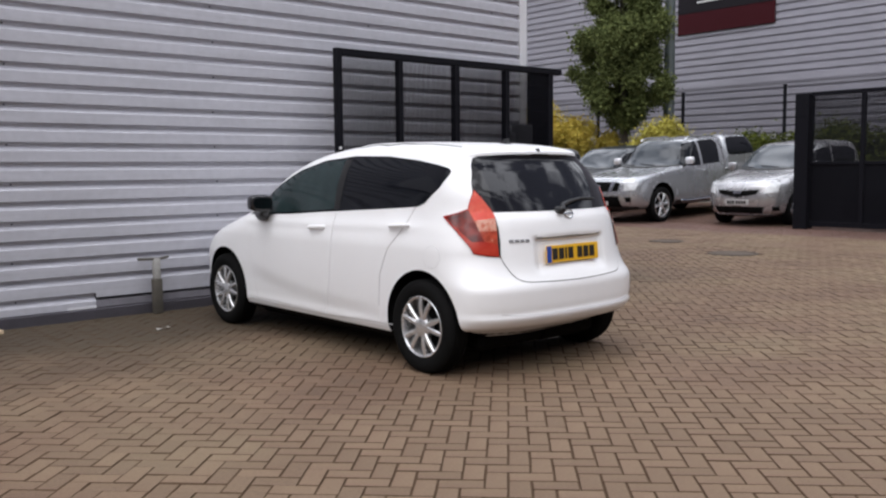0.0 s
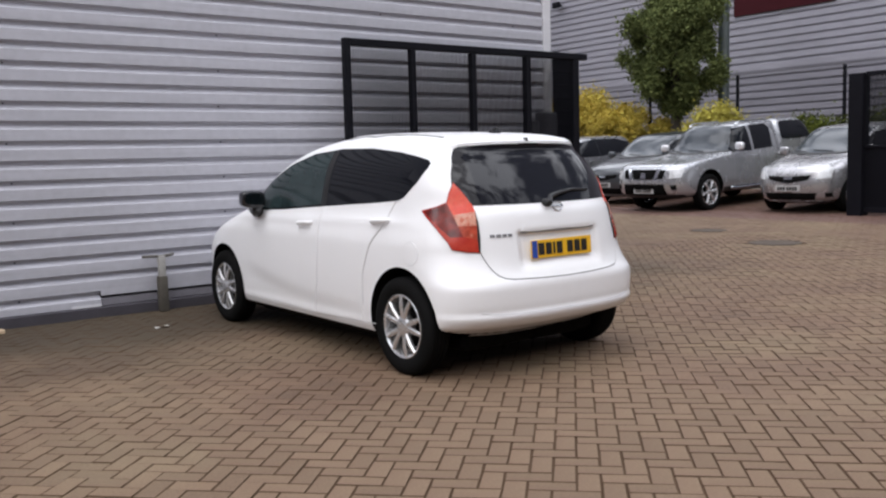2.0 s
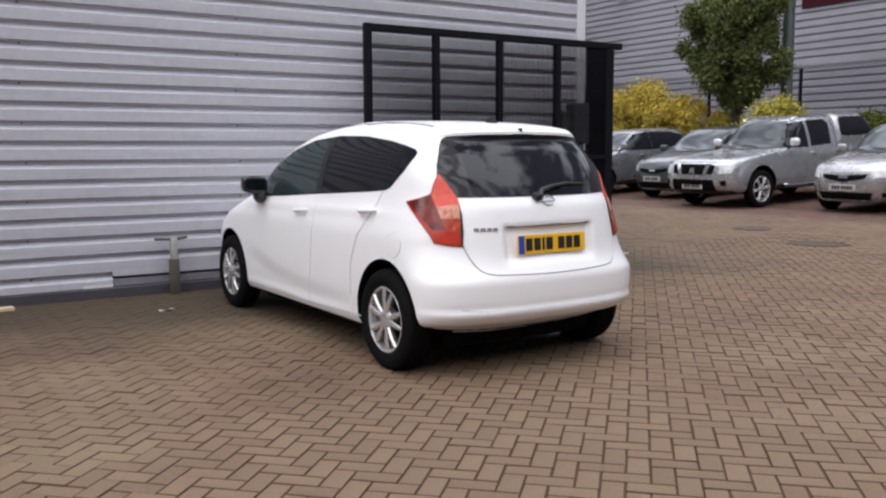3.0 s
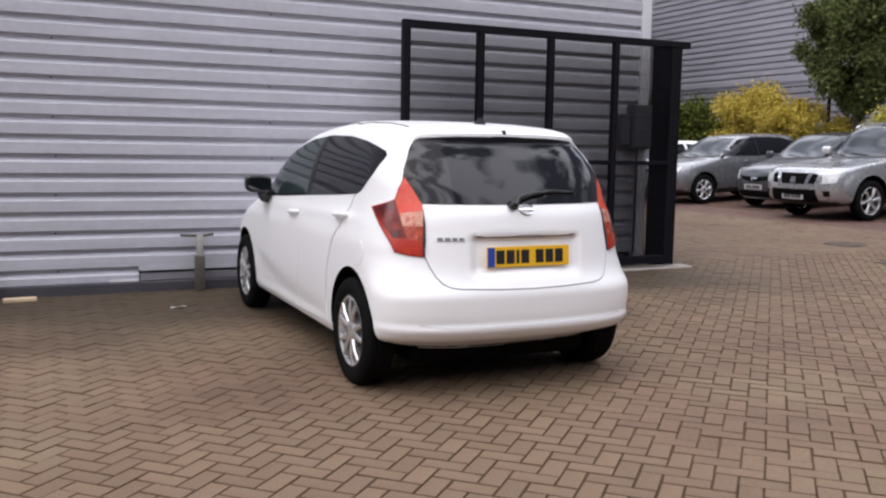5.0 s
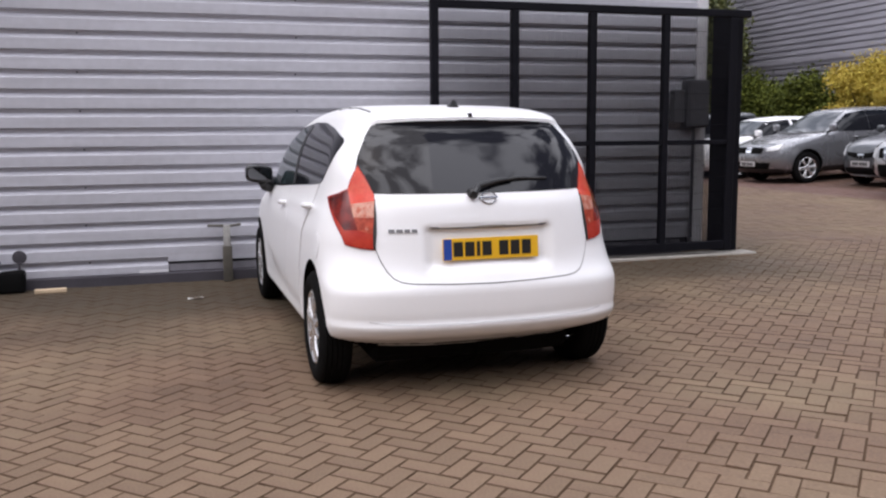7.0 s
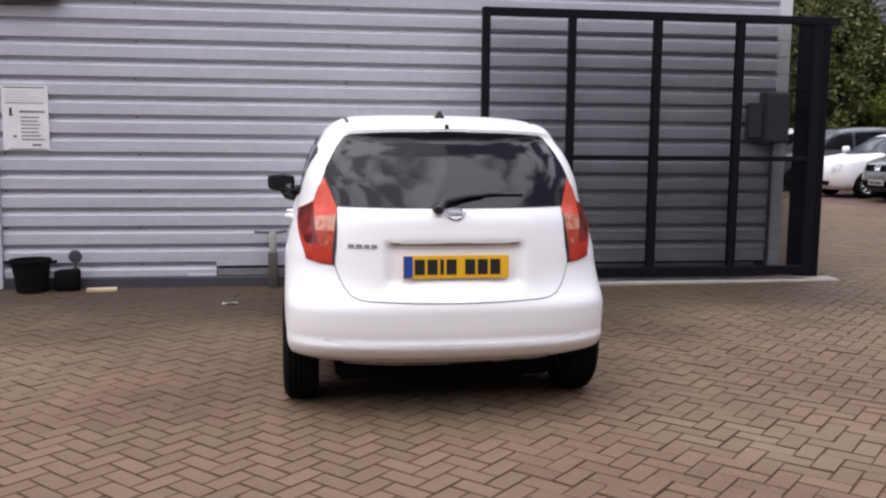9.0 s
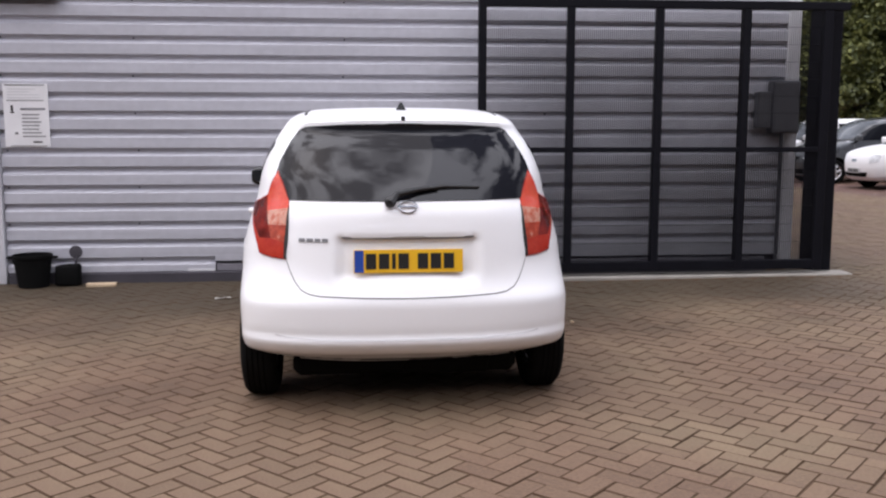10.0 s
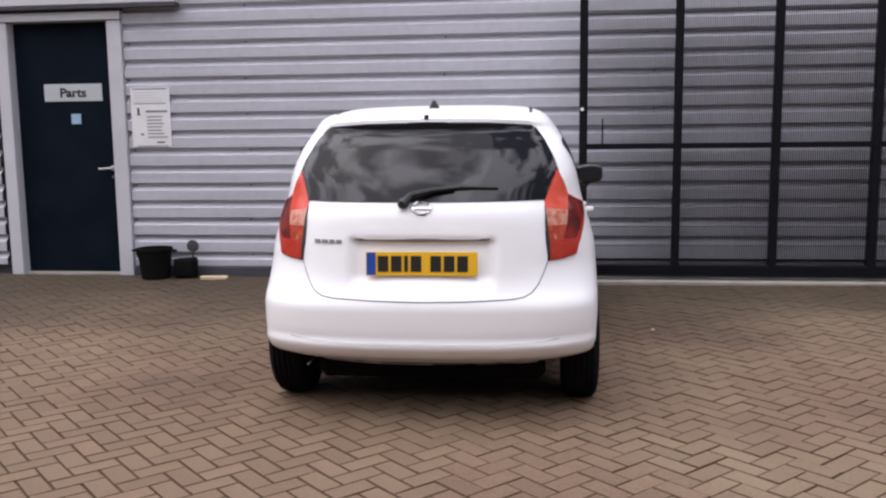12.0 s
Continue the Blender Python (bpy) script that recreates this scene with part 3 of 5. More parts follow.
def cut_arches(me, spec, paint):
    """Hollow wheel wells through the body's sides."""
    ob = bpy.data.objects.new("tmp_body", me)
    scene.collection.objects.link(ob)
    bm = bmesh.new()
    for y in spec["axles"]:
        for side in (-1, 1):
            a, b = side * spec["well_in"], side * 1.3
            lathe([(spec["arch"], a), (spec["arch"], b)], 56, "x", bm, (0, y, spec["arch_z"]))
    cm = bpy.data.meshes.new("tmp_cut")
    bm.to_mesh(cm)
    bm.free()
    cut = bpy.data.objects.new("tmp_cut", cm)
    scene.collection.objects.link(cut)
    mod = ob.modifiers.new("wells", "BOOLEAN")
    mod.operation, mod.object, mod.solver = "DIFFERENCE", cut, "EXACT"
    out = bpy.data.meshes.new_from_object(ob.evaluated_get(bpy.context.evaluated_depsgraph_get()))
    bpy.data.objects.remove(ob)
    bpy.data.objects.remove(cut)
    out.materials.clear()
    out.materials.append(paint)
    out.materials.append(M["dark_well"])
    for p in out.polygons:
        c = p.center
        for y in spec["axles"]:
            if abs(math.hypot(c.y - y, c.z - spec["arch_z"]) - spec["arch"]) < 0.012 and abs(c.x) < spec["half_max"] - 0.012 and abs(p.normal.x) < 0.3 or (abs(abs(c.x) - spec["well_in"]) < 0.002 and abs(p.normal.x) > 0.9):
                p.material_index = 1
        if c.z < spec["half"][0][0] + spec.get("under", 0.03):
            p.material_index = 1
    return out


def rounded(pts, times=2, keep=0.25):
    """Cuts the corners of a closed outline."""
    for _ in range(times):
        pts = [q for a, b in zip(pts, pts[1:] + pts[:1]) for q in (tuple(np.add(np.multiply(a, 1 - keep), np.multiply(b, keep))), tuple(np.add(np.multiply(a, keep), np.multiply(b, 1 - keep))))]
        keep = 0.25
    return pts


def drape(outline, way, bvh, lift=0.004, deep=0.008, step=0.04):
    """A panel with the given outline (3D points), laid along 'way' onto the body, with turned-in edges."""
    d = Vector(way).normalized()
    u = d.cross(Vector((0, 0, 1))).normalized()
    v = u.cross(d)
    bm = bmesh.new()
    o = sum((Vector(p) for p in outline), Vector()) / len(outline)
    q = [((Vector(p) - o).dot(u), (Vector(p) - o).dot(v)) for p in outline]
    bm.faces.new([bm.verts.new((a, b, 0)) for a, b in q])
    for k, axis in ((0, (1, 0, 0)), (1, (0, 1, 0))):
        lo, hi = min(p[k] for p in q), max(p[k] for p in q)
        n = int((hi - lo) / step)
        for i in range(1, n + 1):
            c = lo + (hi - lo) * i / (n + 1)
            bmesh.ops.bisect_plane(bm, geom=bm.verts[:] + bm.edges[:] + bm.faces[:], plane_co=Vector(axis) * c, plane_no=axis, dist=1e-5)
    base = {}
    for w in bm.verts:
        p = o + u * w.co.x + v * w.co.y
        hit, nor, _, _ = bvh.ray_cast(p - d * 9.0, d)
        if hit is None:
            hit, nor, _, _ = bvh.find_nearest(p)
        if nor.dot(d) > 0:
            nor = -nor
        base[w] = (hit, nor)
    rim = [e for e in bm.edges if e.is_boundary]
    low = {}
    for e in rim:
        for w in e.verts:
            if w not in low:
                h, nn = base[w]
                low[w] = bm.verts.new(h - nn * deep)
    for w, (h, nn) in base.items():
        w.co = h + nn * lift
    for e in rim:
        a, b = e.verts
        bm.faces.new((a, b, low[b], low[a]))
    bmesh.ops.recalc_face_normals(bm, faces=bm.faces)
    c = sum((f.normal * f.calc_area() for f in bm.faces if all(w in base for w in f.verts)), Vector())
    if c.dot(d) > 0:
        bmesh.ops.reverse_faces(bm, faces=bm.faces)
    return bm


def strip(line, width, way, bvh, lift=0.0015, deep=0.004, step=0.05):
    """A narrow seam along a line of 3D points, laid onto the body."""
    d = Vector(way).normalized()
    pts = [Vector(p) for p in line]
    left, right = [], []
    for i, p in enumerate(pts):
        t = (pts[min(i + 1, len(pts) - 1)] - pts[max(i - 1, 0)]).normalized()
        n = t.cross(d).normalized() * width / 2
        left.append(p + n)
        right.append(p - n)
    return drape(left + right[::-1], way, bvh, lift, deep, step)


def make_wheel(parent, x, y, r, width, rim_r, spokes, side):
    w = new("wheel")
    w.empty_display_size = 0.1
    w.parent = parent
    w.matrix_basis = pose(x, y, r - 0.004, 0, 0, 0 if side > 0 else 180)
    h = width / 2
    tyre = [(rim_r - 0.01, -h * 0.8), (rim_r + 0.02, -h * 0.95), ((r + rim_r) / 2, -h), (r - 0.025, -h * 0.92), (r - 0.006, -h * 0.74)]
    for g in (-0.45, -0.15, 0.15, 0.45):
        tyre += [(r, h * (g - 0.10)), (r, h * (g + 0.07)), (r - 0.007, h * (g + 0.08)), (r - 0.007, h * (g + 0.12))]
    tyre += [(r - 0.002, h * 0.62), (r - 0.006, h * 0.74), (r - 0.025, h * 0.92), ((r + rim_r) / 2, h), (rim_r + 0.02, h * 0.95), (rim_r - 0.004, h * 0.80)]
    part("tyre", lathe(tyre, 56, "x", caps=False), M["rubber"], w, "black rubber tyre", smooth=True, angle=40)
    bm = lathe([(rim_r - 0.012, -h * 0.75), (rim_r, -h * 0.7), (rim_r + 0.004, h * 0.8), (rim_r - 0.006, h * 0.86), (rim_r - 0.018, h * 0.78), (rim_r - 0.03, h * 0.3), (rim_r - 0.034, -h * 0.6)], 48, "x", caps=False)
    for k in range(spokes):
        a = 2 * math.pi * k / spokes + 0.1
        for s in (-1, 1):
            a0, a1 = a + s * 0.16, a + s * ((0.15 if spokes == 6 else 0.46 if spokes > 5 else 0.40) * math.pi / spokes)
            pin = Vector((h * 0.74, 0.045 * math.cos(a0), 0.045 * math.sin(a0)))
            pout = Vector((h * 0.76, (rim_r - 0.012) * math.cos(a1), (rim_r - 0.012) * math.sin(a1)))
            t = (pout - pin).normalized()
            q = Vector((1, 0, 0)).cross(t).normalized()
            vs = []
            for p, wd, dp in ((pin, 0.015 if spokes > 5 else 0.016, 0.04), (pin.lerp(pout, 0.55) + Vector((0.008, 0, 0)), 0.017 if spokes > 5 else 0.0185, 0.035), (pout, 0.021 if spokes > 5 else 0.013, 0.035)):
                vs.append([bm.verts.new(p + q * wd), bm.verts.new(p + q * wd * 0.5 + Vector((0.008, 0, 0))), bm.verts.new(p - q * wd * 0.5 + Vector((0.008, 0, 0))), bm.verts.new(p - q * wd), bm.verts.new(p - Vector((dp, 0, 0)))])
            for b0, b1 in zip(vs, vs[1:]):
                for i in range(5):
                    bm.faces.new((b0[i], b0[(i + 1) % 5], b1[(i + 1) % 5], b1[i]))
    lathe([(0.070, h * 0.2), (0.070, h * 0.72), (0.055, h * 0.84), (0.028, h * 0.88), (0.0, h * 0.88)][:4], 24, "x", bm)
    bmesh.ops.recalc_face_normals(bm, faces=bm.faces)
    part("rim", bm, M["alloy"], w, "silver alloy rim with paired spokes", smooth=True, angle=30)
    part("brake_disc", lathe([(0.13, -0.02), (0.13, 0.0), (rim_r - 0.04, -h * 0.35), (rim_r - 0.04, -h * 0.5)], 32, "x"), M["dark_well"], w)
    return w


# ---- the white hatchback ----
HERO = dict(
    rear=[(0.17, 0.46), (0.25, 0.30), (0.305, 0.15), (0.335, 0.062), (0.368, 0.028), (0.404, 0.008), (0.417, 0.021), (0.47, 0.015), (0.57, 0.013), (0.61, 0.024), (0.64, 0.040), (0.70, 0.060), (0.80, 0.076), (0.90, 0.092), (1.0, 0.112), (1.07, 0.150), (1.20, 0.235), (1.32, 0.322), (1.415, 0.390), (1.435, 0.380), (1.455, 0.388), (1.482, 0.46), (1.515, 0.70), (1.54, 1.15), (1.552, 1.75)],
    front=[(0.17, 3.75), (0.30, 4.05), (0.45, 4.12), (0.60, 4.12), (0.72, 4.05), (0.80, 3.90), (0.90, 3.58), (0.98, 3.31), (1.05, 3.14), (1.20, 2.89), (1.35, 2.60), (1.44, 2.36), (1.495, 2.12), (1.535, 1.90), (1.552, 1.80)],
    half=[(0.17, 0.70), (0.22, 0.795), (0.30, 0.826), (0.42, 0.832), (0.60, 0.835), (0.80, 0.829), (0.92, 0.804), (1.02, 0.772), (1.10, 0.753), (1.20, 0.730), (1.31, 0.692), (1.38, 0.652), (1.43, 0.618), (1.475, 0.580), (1.507, 0.530), (1.535, 0.44), (1.552, 0.10)],
    rear_corner=[(0.17, 0.5), (0.5, 0.48), (0.62, 0.50), (0.8, 0.56), (1.05, 0.56), (1.2, 0.50), (1.42, 0.46), (1.46, 0.45), (1.552, 0.4)],
    rear_square=[(0.17, 3.2), (0.32, 3.8), (0.56, 3.9), (0.66, 3.4), (0.8, 3.1), (1.05, 3.2), (1.2, 3.9), (1.4, 4.3), (1.46, 3.8), (1.552, 2.6)],
    front_corner=[(0.17, 0.8), (0.7, 0.85), (1.0, 0.7), (1.552, 0.6)],
    front_square=[(0.17, 2.8), (0.7, 2.8), (1.0, 3.4), (1.4, 4.0), (1.552, 2.8)],
    under=0.055, rear_bow=0.075, axles=(0.67, 3.34), arch=0.362, arch_z=0.322, well_in=0.54, half_max=0.835)


def hero_dent(xs, ys, z):
    """The plate recess in the tailgate, and the scooped lower doors."""
    if 0.66 < z < 0.90:
        k = min(1.0, (z - 0.66) / 0.05) * min(1.0, (0.90 - z) / 0.018)
        ys = ys + np.where(ys < 0.6, 0.030 * k * np.clip((0.355 - np.abs(xs)) / 0.045, 0, 1), 0)
    mid = np.clip((ys - 1.0) / 0.35, 0, 1) * np.clip((3.02 - ys) / 0.3, 0, 1)
    top = 0.37 + 0.20 * np.clip((ys - 1.5) / 1.5, 0, 1)**2
    k = np.clip((top - z + 0.07) / 0.14, 0, 1)
    dip = k * k * (3 - 2 * k) * np.clip((z - 0.265) / 0.06, 0, 1)
    xs = xs - 0.013 * mid * dip
    ridge = np.exp(-((z - (0.93 + 0.035 * np.clip((2.6 - ys) / 2.2, 0, 1))) / 0.025)**2) * np.clip((ys - 0.55) / 0.4, 0, 1) * np.clip((3.2 - ys) / 0.5, 0, 1)
    return xs + 0.006 * ridge, ys


HERO["dent"] = hero_dent


def mirrored(points):
    return [(-x, y, z) for x, y, z in points][::-1]


def build_hero():
    me, bvh = car_shell(HERO, 170, 320, rear_weight=4.0)
    me = cut_arches(me, HERO, M["white_paint"])
    me.polygons.foreach_set("use_smooth", [True] * len(me.polygons))
    me.set_sharp_from_angle(angle=radians(48))
    car = thing("hatchback_car", "white five-door hatchback parked nose to the wall, tinted rear glass", "car", pose(4.482, 3.79, 0.0, 0, 0, 0.7))
    body = new("body", me)
    body.parent, body["label"] = car, "glossy white painted body"
    back, left = (0, 1, 0), (1, 0, 0)

    # tailgate skin, its seams, bumper crease
    half_gate = [(0.603, 1.06), (0.594, 0.98), (0.587, 0.88), (0.583, 0.785), (0.566, 0.735), (0.540, 0.682), (0.512, 0.648), (0.475, 0.630), (0.42, 0.622), (0.2, 0.614)]
    gate_pts = [(-x, 0, z) for x, z in half_gate] + [(0, 0, 0.611)] + [(x, 0, z) for x, z in half_gate[::-1]]
    tail = part("tailgate", drape(gate_pts, back, bvh, 0.003, 0.006, 0.016), M["white_paint"], car, "white tailgate with a recessed plate area", smooth=True, angle=50)
    part("seam", strip([(x, 0, z) for x, _, z in gate_pts], 0.0085, back, bvh, 0.0015, 0.004, 0.02), M["ink"], car, "dark shut line")
    groove = [(0.64 * u, 0, 0.411 + 0.020 * abs(u)**6) for u in np.linspace(-1, 1, 25)]
    part("bumper_groove", strip(groove, 0.006, back, bvh, 0.0015, 0.003, 0.03), M["seam_pale"], car, "thin groove in the lower bumper")
    flap = [(0, 0.56 + 0.075 * math.cos(a), 0.775 + 0.072 * math.sin(a)) for a in np.linspace(0, 2 * math.pi, 25)[:-1]]
    part("fuel_flap", drape(flap, left, bvh, 0.0030, 0.004, 0.02), M["white_paint"], car, "flush white fuel flap", smooth=True, angle=50)
    part("seam", strip([(0, y0, z0) for _, y0, z0 in (flap + flap[:1])], 0.004, left, bvh, 0.0018, 0.003, 0.03), M["seam_pale"], car, "fuel flap shut line")
    # rear glass
    half_glass = [(0.632, 1.066), (0.640, 1.11), (0.640, 1.18), (0.618, 1.25), (0.566, 1.35), (0.525, 1.405), (0.495, 1.422), (0.30, 1.433), (0.0, 1.437)]
    glass_pts = [(-x, 0, z) for x, z in half_glass] + [(x, 0, z) for x, z in half_glass[-2::-1]] + [(0.3, 0, 1.063), (0, 0, 1.061), (-0.3, 0, 1.063)]
    part("rear_window", drape(glass_pts, back, bvh, 0.007, 0.008, 0.03), M["glass"], car, "dark tinted rear glass", smooth=True, angle=50)
    part("windscreen", drape([(-0.66, 0, 1.02), (0, 0, 1.0), (0.66, 0, 1.02), (0.52, 0, 1.44), (0, 0, 1.46), (-0.52, 0, 1.44)], (0, -1, 0), bvh, 0.005, 0.008, 0.06), M["glass"], car, "dark windscreen glass", smooth=True, angle=50)
    # spoiler lip
    sp = drape([(-0.50, 0, 1.437), (-0.3, 0, 1.446), (0, 0, 1.45), (0.3, 0, 1.446), (0.50, 0, 1.437), (0.48, 0, 1.468), (0.25, 0, 1.478), (0, 0, 1.482), (-0.25, 0, 1.478), (-0.48, 0, 1.468)], back, bvh, 0.004, 0.008, 0.02)
    part("spoiler", sp, M["white_paint"], car, smooth=True, angle=40)
    # tail lamps: boomerang lens wrapped round each corner
    for flip in (False, True):
        def P(pts):
            return mirrored(pts) if flip else pts
        way = (-1, 1.15, 0) if flip else (1, 1.15, 0)
        lens = [(-0.660, 0.335, 1.205), (-0.682, 0.350, 1.140), (-0.697, 0.355, 1.085), (-0.735, 0.40, 1.062), (-0.784, 0.490, 1.036), (-0.776, 0.45, 0.998), (-0.762, 0.36, 0.918), (-0.745, 0.285, 0.845), (-0.735, 0.262, 0.806), (-0.66, 0.21, 0.79), (-0.588, 0.180, 0.785), (-0.590, 0.175, 0.87), (-0.596, 0.185, 0.96), (-0.612, 0.21, 1.06), (-0.640, 0.28, 1.15)]
        lamp = part("tail_lamp", drape(P(lens), way, bvh, 0.007, 0.012, 0.02), M["lamp_red"], car, "red boomerang-shaped tail lamp", smooth=True, angle=40)
        # tiles of the lens, edge to edge: joints named by where they meet
        shoulder, fork, inner_top = (-0.699, 0.345, 1.078), (-0.690, 0.30, 1.008), (-0.608, 0.195, 1.026)
        fork_low, inner_mid = (-0.678, 0.27, 0.945), (-0.603, 0.188, 0.945)
        foot, inner_low, heel = (-0.662, 0.24, 0.880), (-0.601, 0.186, 0.862), (-0.722, 0.29, 0.878)
        flank = (-0.766, 0.42, 0.985)
        upper = [(-0.661, 0.33, 1.195), (-0.680, 0.345, 1.13), shoulder, fork, inner_top, (-0.614, 0.21, 1.06), (-0.640, 0.275, 1.14)]
        part("brake_lens", drape(P(upper), way, bvh, 0.0092, 0.004, 0.012), M["lamp_orange"], lamp, "bright orange-red upper lens", smooth=True)
        outer = [shoulder, (-0.735, 0.395, 1.056), (-0.777, 0.47, 1.032), flank, heel, foot, fork_low, fork]
        part("tail_lens", drape(P(outer), way, bvh, 0.0092, 0.004, 0.012), M["lamp_dark"], lamp, "dark red outer lens", smooth=True)
        part("indicator_lens", drape(P([inner_top, fork, fork_low, inner_mid]), way, bvh, 0.0092, 0.004, 0.012), M["lamp_clear"], lamp, "pale faceted indicator lens", smooth=True)
        part("reverse_lens", drape(P([inner_mid, fork_low, foot, inner_low]), way, bvh, 0.0092, 0.004, 0.012), M["lamp_mid"], lamp, "amber-red lower lens", smooth=True)
        spot = [(-0.634 + 0.011 * math.cos(a), 0.2, 0.892 + 0.012 * math.sin(a)) for a in np.linspace(0, 2 * math.pi, 13)[:-1]]
        part("bulb", drape(P(spot), way, bvh, 0.0105, 0.003, 0.02), M["lamp_clear"], lamp, "pale bulb window", smooth=True)
        lower = [flank, (-0.754, 0.365, 0.925), (-0.740, 0.285, 0.850), (-0.730, 0.262, 0.812), (-0.66, 0.212, 0.796), (-0.596, 0.182, 0.791), inner_low, foot, heel]
        part("side_lens", drape(P(lower), way, bvh, 0.0092, 0.004, 0.012), M["lamp_low"], lamp, "orange-red lower lens", smooth=True)
        edge = [inner_top, inner_mid, inner_low, (-0.596, 0.182, 0.791), (-0.586, 0.178, 0.788), (-0.588, 0.175, 0.87), (-0.594, 0.183, 0.96), (-0.605, 0.20, 1.035)]
        part("lamp_edge", drape(P(edge), way, bvh, 0.0100, 0.006, 0.02), M["ink"], lamp, "black inner edge", smooth=True)
    # plate, garnish, badges
    plate = new("number_plate")
    plate.parent = car
    plate.empty_display_size = 0.1
    plate.matrix_basis = pose(0.0, 0.082, 0.782, -4, 0, 0)
    part("plate_board", box(-0.2615, 0.2615, -0.004, 0.004, -0.056, 0.056, 0.002), M["plate_yellow"], plate, "yellow reflective plate")
    part("plate_band", box(-0.2585, -0.215, -0.0062, -0.0042, -0.053, 0.053), M["plate_blue"], plate, "blue band")
    x = -0.205
    for i, wch in enumerate((0.05, 0.05, 0.018, 0.05, 0.0, 0.05, 0.05, 0.05)):
        if wch == 0:
            x += 0.030
            continue
        part("plate_bar", box(x, x + wch, -0.0065, -0.0042, -0.037, 0.037), M["ink"], plate)
        x += wch + 0.0125
    part("plate_garnish", drape(rounded([(-0.315, 0, 0.897), (0.315, 0, 0.897), (0.285, 0, 0.944), (0, 0, 0.947), (-0.285, 0, 0.944)], 1, 0.1), back, bvh, 0.0060, 0.006, 0.016), M["white_paint"], car, "white ledge over the plate", smooth=True, angle=60)
    # shadow below the plate ledge, painted as a thin dark strip
    part("garnish_edge", drape([(-0.322, 0, 0.897), (0, 0, 0.899), (0.322, 0, 0.897), (0.300, 0, 0.889), (0, 0, 0.887), (-0.300, 0, 0.889)], back, bvh, 0.0065, 0.008, 0.03), M["ink_grey"], car, "dark strip painted as the shadow under the plate ledge")
    ring = bmesh.new()
    hit, nor, _, _ = bvh.ray_cast(Vector((0, -1, 1.035)), Vector((0, 1, 0)))
    pts = [(0.042 * math.cos(a), -0.010, 0.032 * math.sin(a)) for a in np.linspace(0, 2 * math.pi, 25)]
    tube(pts, 0.0042, 8, ring)
    box(-0.050, 0.050, -0.014, -0.007, -0.006, 0.006, 0.002, ring)
    badge = part("round_badge", ring, M["chrome"], car, "round chrome badge", smooth=True)
    badge.matrix_basis = Matrix.Translation(hit) @ pose(0, 0, 0, -22, 0, 0)
    x = -0.52
    for wch in (0.028, 0.03, 0.026, 0.026):
        part("badge_bar", drape([(x, 0, 0.871), (x + wch, 0, 0.871), (x + wch, 0, 0.888), (x, 0, 0.888)], back, bvh, 0.0085, 0.002, 0.02), M["ink_grey"], tail, "small grey lettering bar")
        x += wch + 0.009
    # rear wiper
    hub = Vector((-0.085, 0.128, 1.062))
    bm = lathe([(0.026, 0.02), (0.026, -0.025), (0.016, -0.035)], 18, "y", centre=hub)
    def on_glass(px, pz, out):
        h, n, _, _ = bvh.ray_cast(Vector((px, -1, pz)), Vector((0, 1, 0)))
        return h - Vector((0, out, 0))
    tube([hub + Vector((0, -0.03, 0)), on_glass(-0.05, 1.10, 0.045), on_glass(0.06, 1.122, 0.035), on_glass(0.15, 1.13, 0.03)], [0.020, 0.016, 0.012, 0.009], 8, bm)
    wiper = part("rear_wiper", bm, M["black_plastic"], car, "black rear wiper arm", smooth=True)
    part("wiper_blade", tube([on_glass(0.02, 1.112, 0.018), on_glass(0.18, 1.133, 0.018), on_glass(0.355, 1.128, 0.018)], [0.007, 0.011, 0.006], 8), M["black_plastic"], wiper)
    # aerial fin and washer jet
    h, n, _, _ = bvh.ray_cast(Vector((0, 0.70, 3)), Vector((0, 0, -1)))
    bm = bmesh.new()
    a = [bm.verts.new(h + Vector(p)) for p in ((-0.03, -0.035, -0.01), (0.03, -0.035, -0.01), (0.03, 0.06, -0.01), (-0.03, 0.06, -0.01), (-0.006, -0.022, 0.038), (0.006, -0.022, 0.038), (0.006, 0.004, 0.034), (-0.006, 0.004, 0.034))]
    for f in ((0, 1, 2, 3), (4, 5, 6, 7), (0, 1, 5, 4), (1, 2, 6, 5), (2, 3, 7, 6), (3, 0, 4, 7)):
        bm.faces.new([a[i] for i in f])
    bmesh.ops.recalc_face_normals(bm, faces=bm.faces)
    part("aerial", bm, M["black_plastic"], car, "black aerial base")
    h = on_glass(-0.005, 1.462, 0.008)
    part("washer_jet", box(h.x - 0.01, h.x + 0.01, h.y - 0.012, h.y + 0.02, h.z - 0.012, h.z + 0.012, 0.003), M["black_plastic"], car)
    # roof rails / gutter seams
    for s in (-1, 1):
        line = [(s * (0.50 + 0.02 * math.sin(t * 3)), y, 2) for t, y in enumerate(np.linspace(0.62, 2.0, 10))]
        part("roof_seam", strip(line, 0.014, (0, 0.0001, -1), bvh, 0.002, 0.004, 0.05), M["ink"], car, "dark roof seam")
    # side glass and pillars, both sides
    side_outline = [(0, 2.98, 0.975), (0, 2.86, 1.075), (0, 2.62, 1.215), (0, 2.32, 1.340), (0, 2.02, 1.412), (0, 1.65, 1.440), (0, 1.25, 1.432), (0, 0.90, 1.400), (0, 0.68, 1.368), (0, 0.575, 1.345), (0, 0.545, 1.325), (0, 0.548, 1.298), (0, 0.60, 1.215), (0, 0.72, 1.115), (0, 0.78, 1.094), (0, 1.00, 1.078), (0, 1.65, 1.040), (0, 2.30, 1.000)]
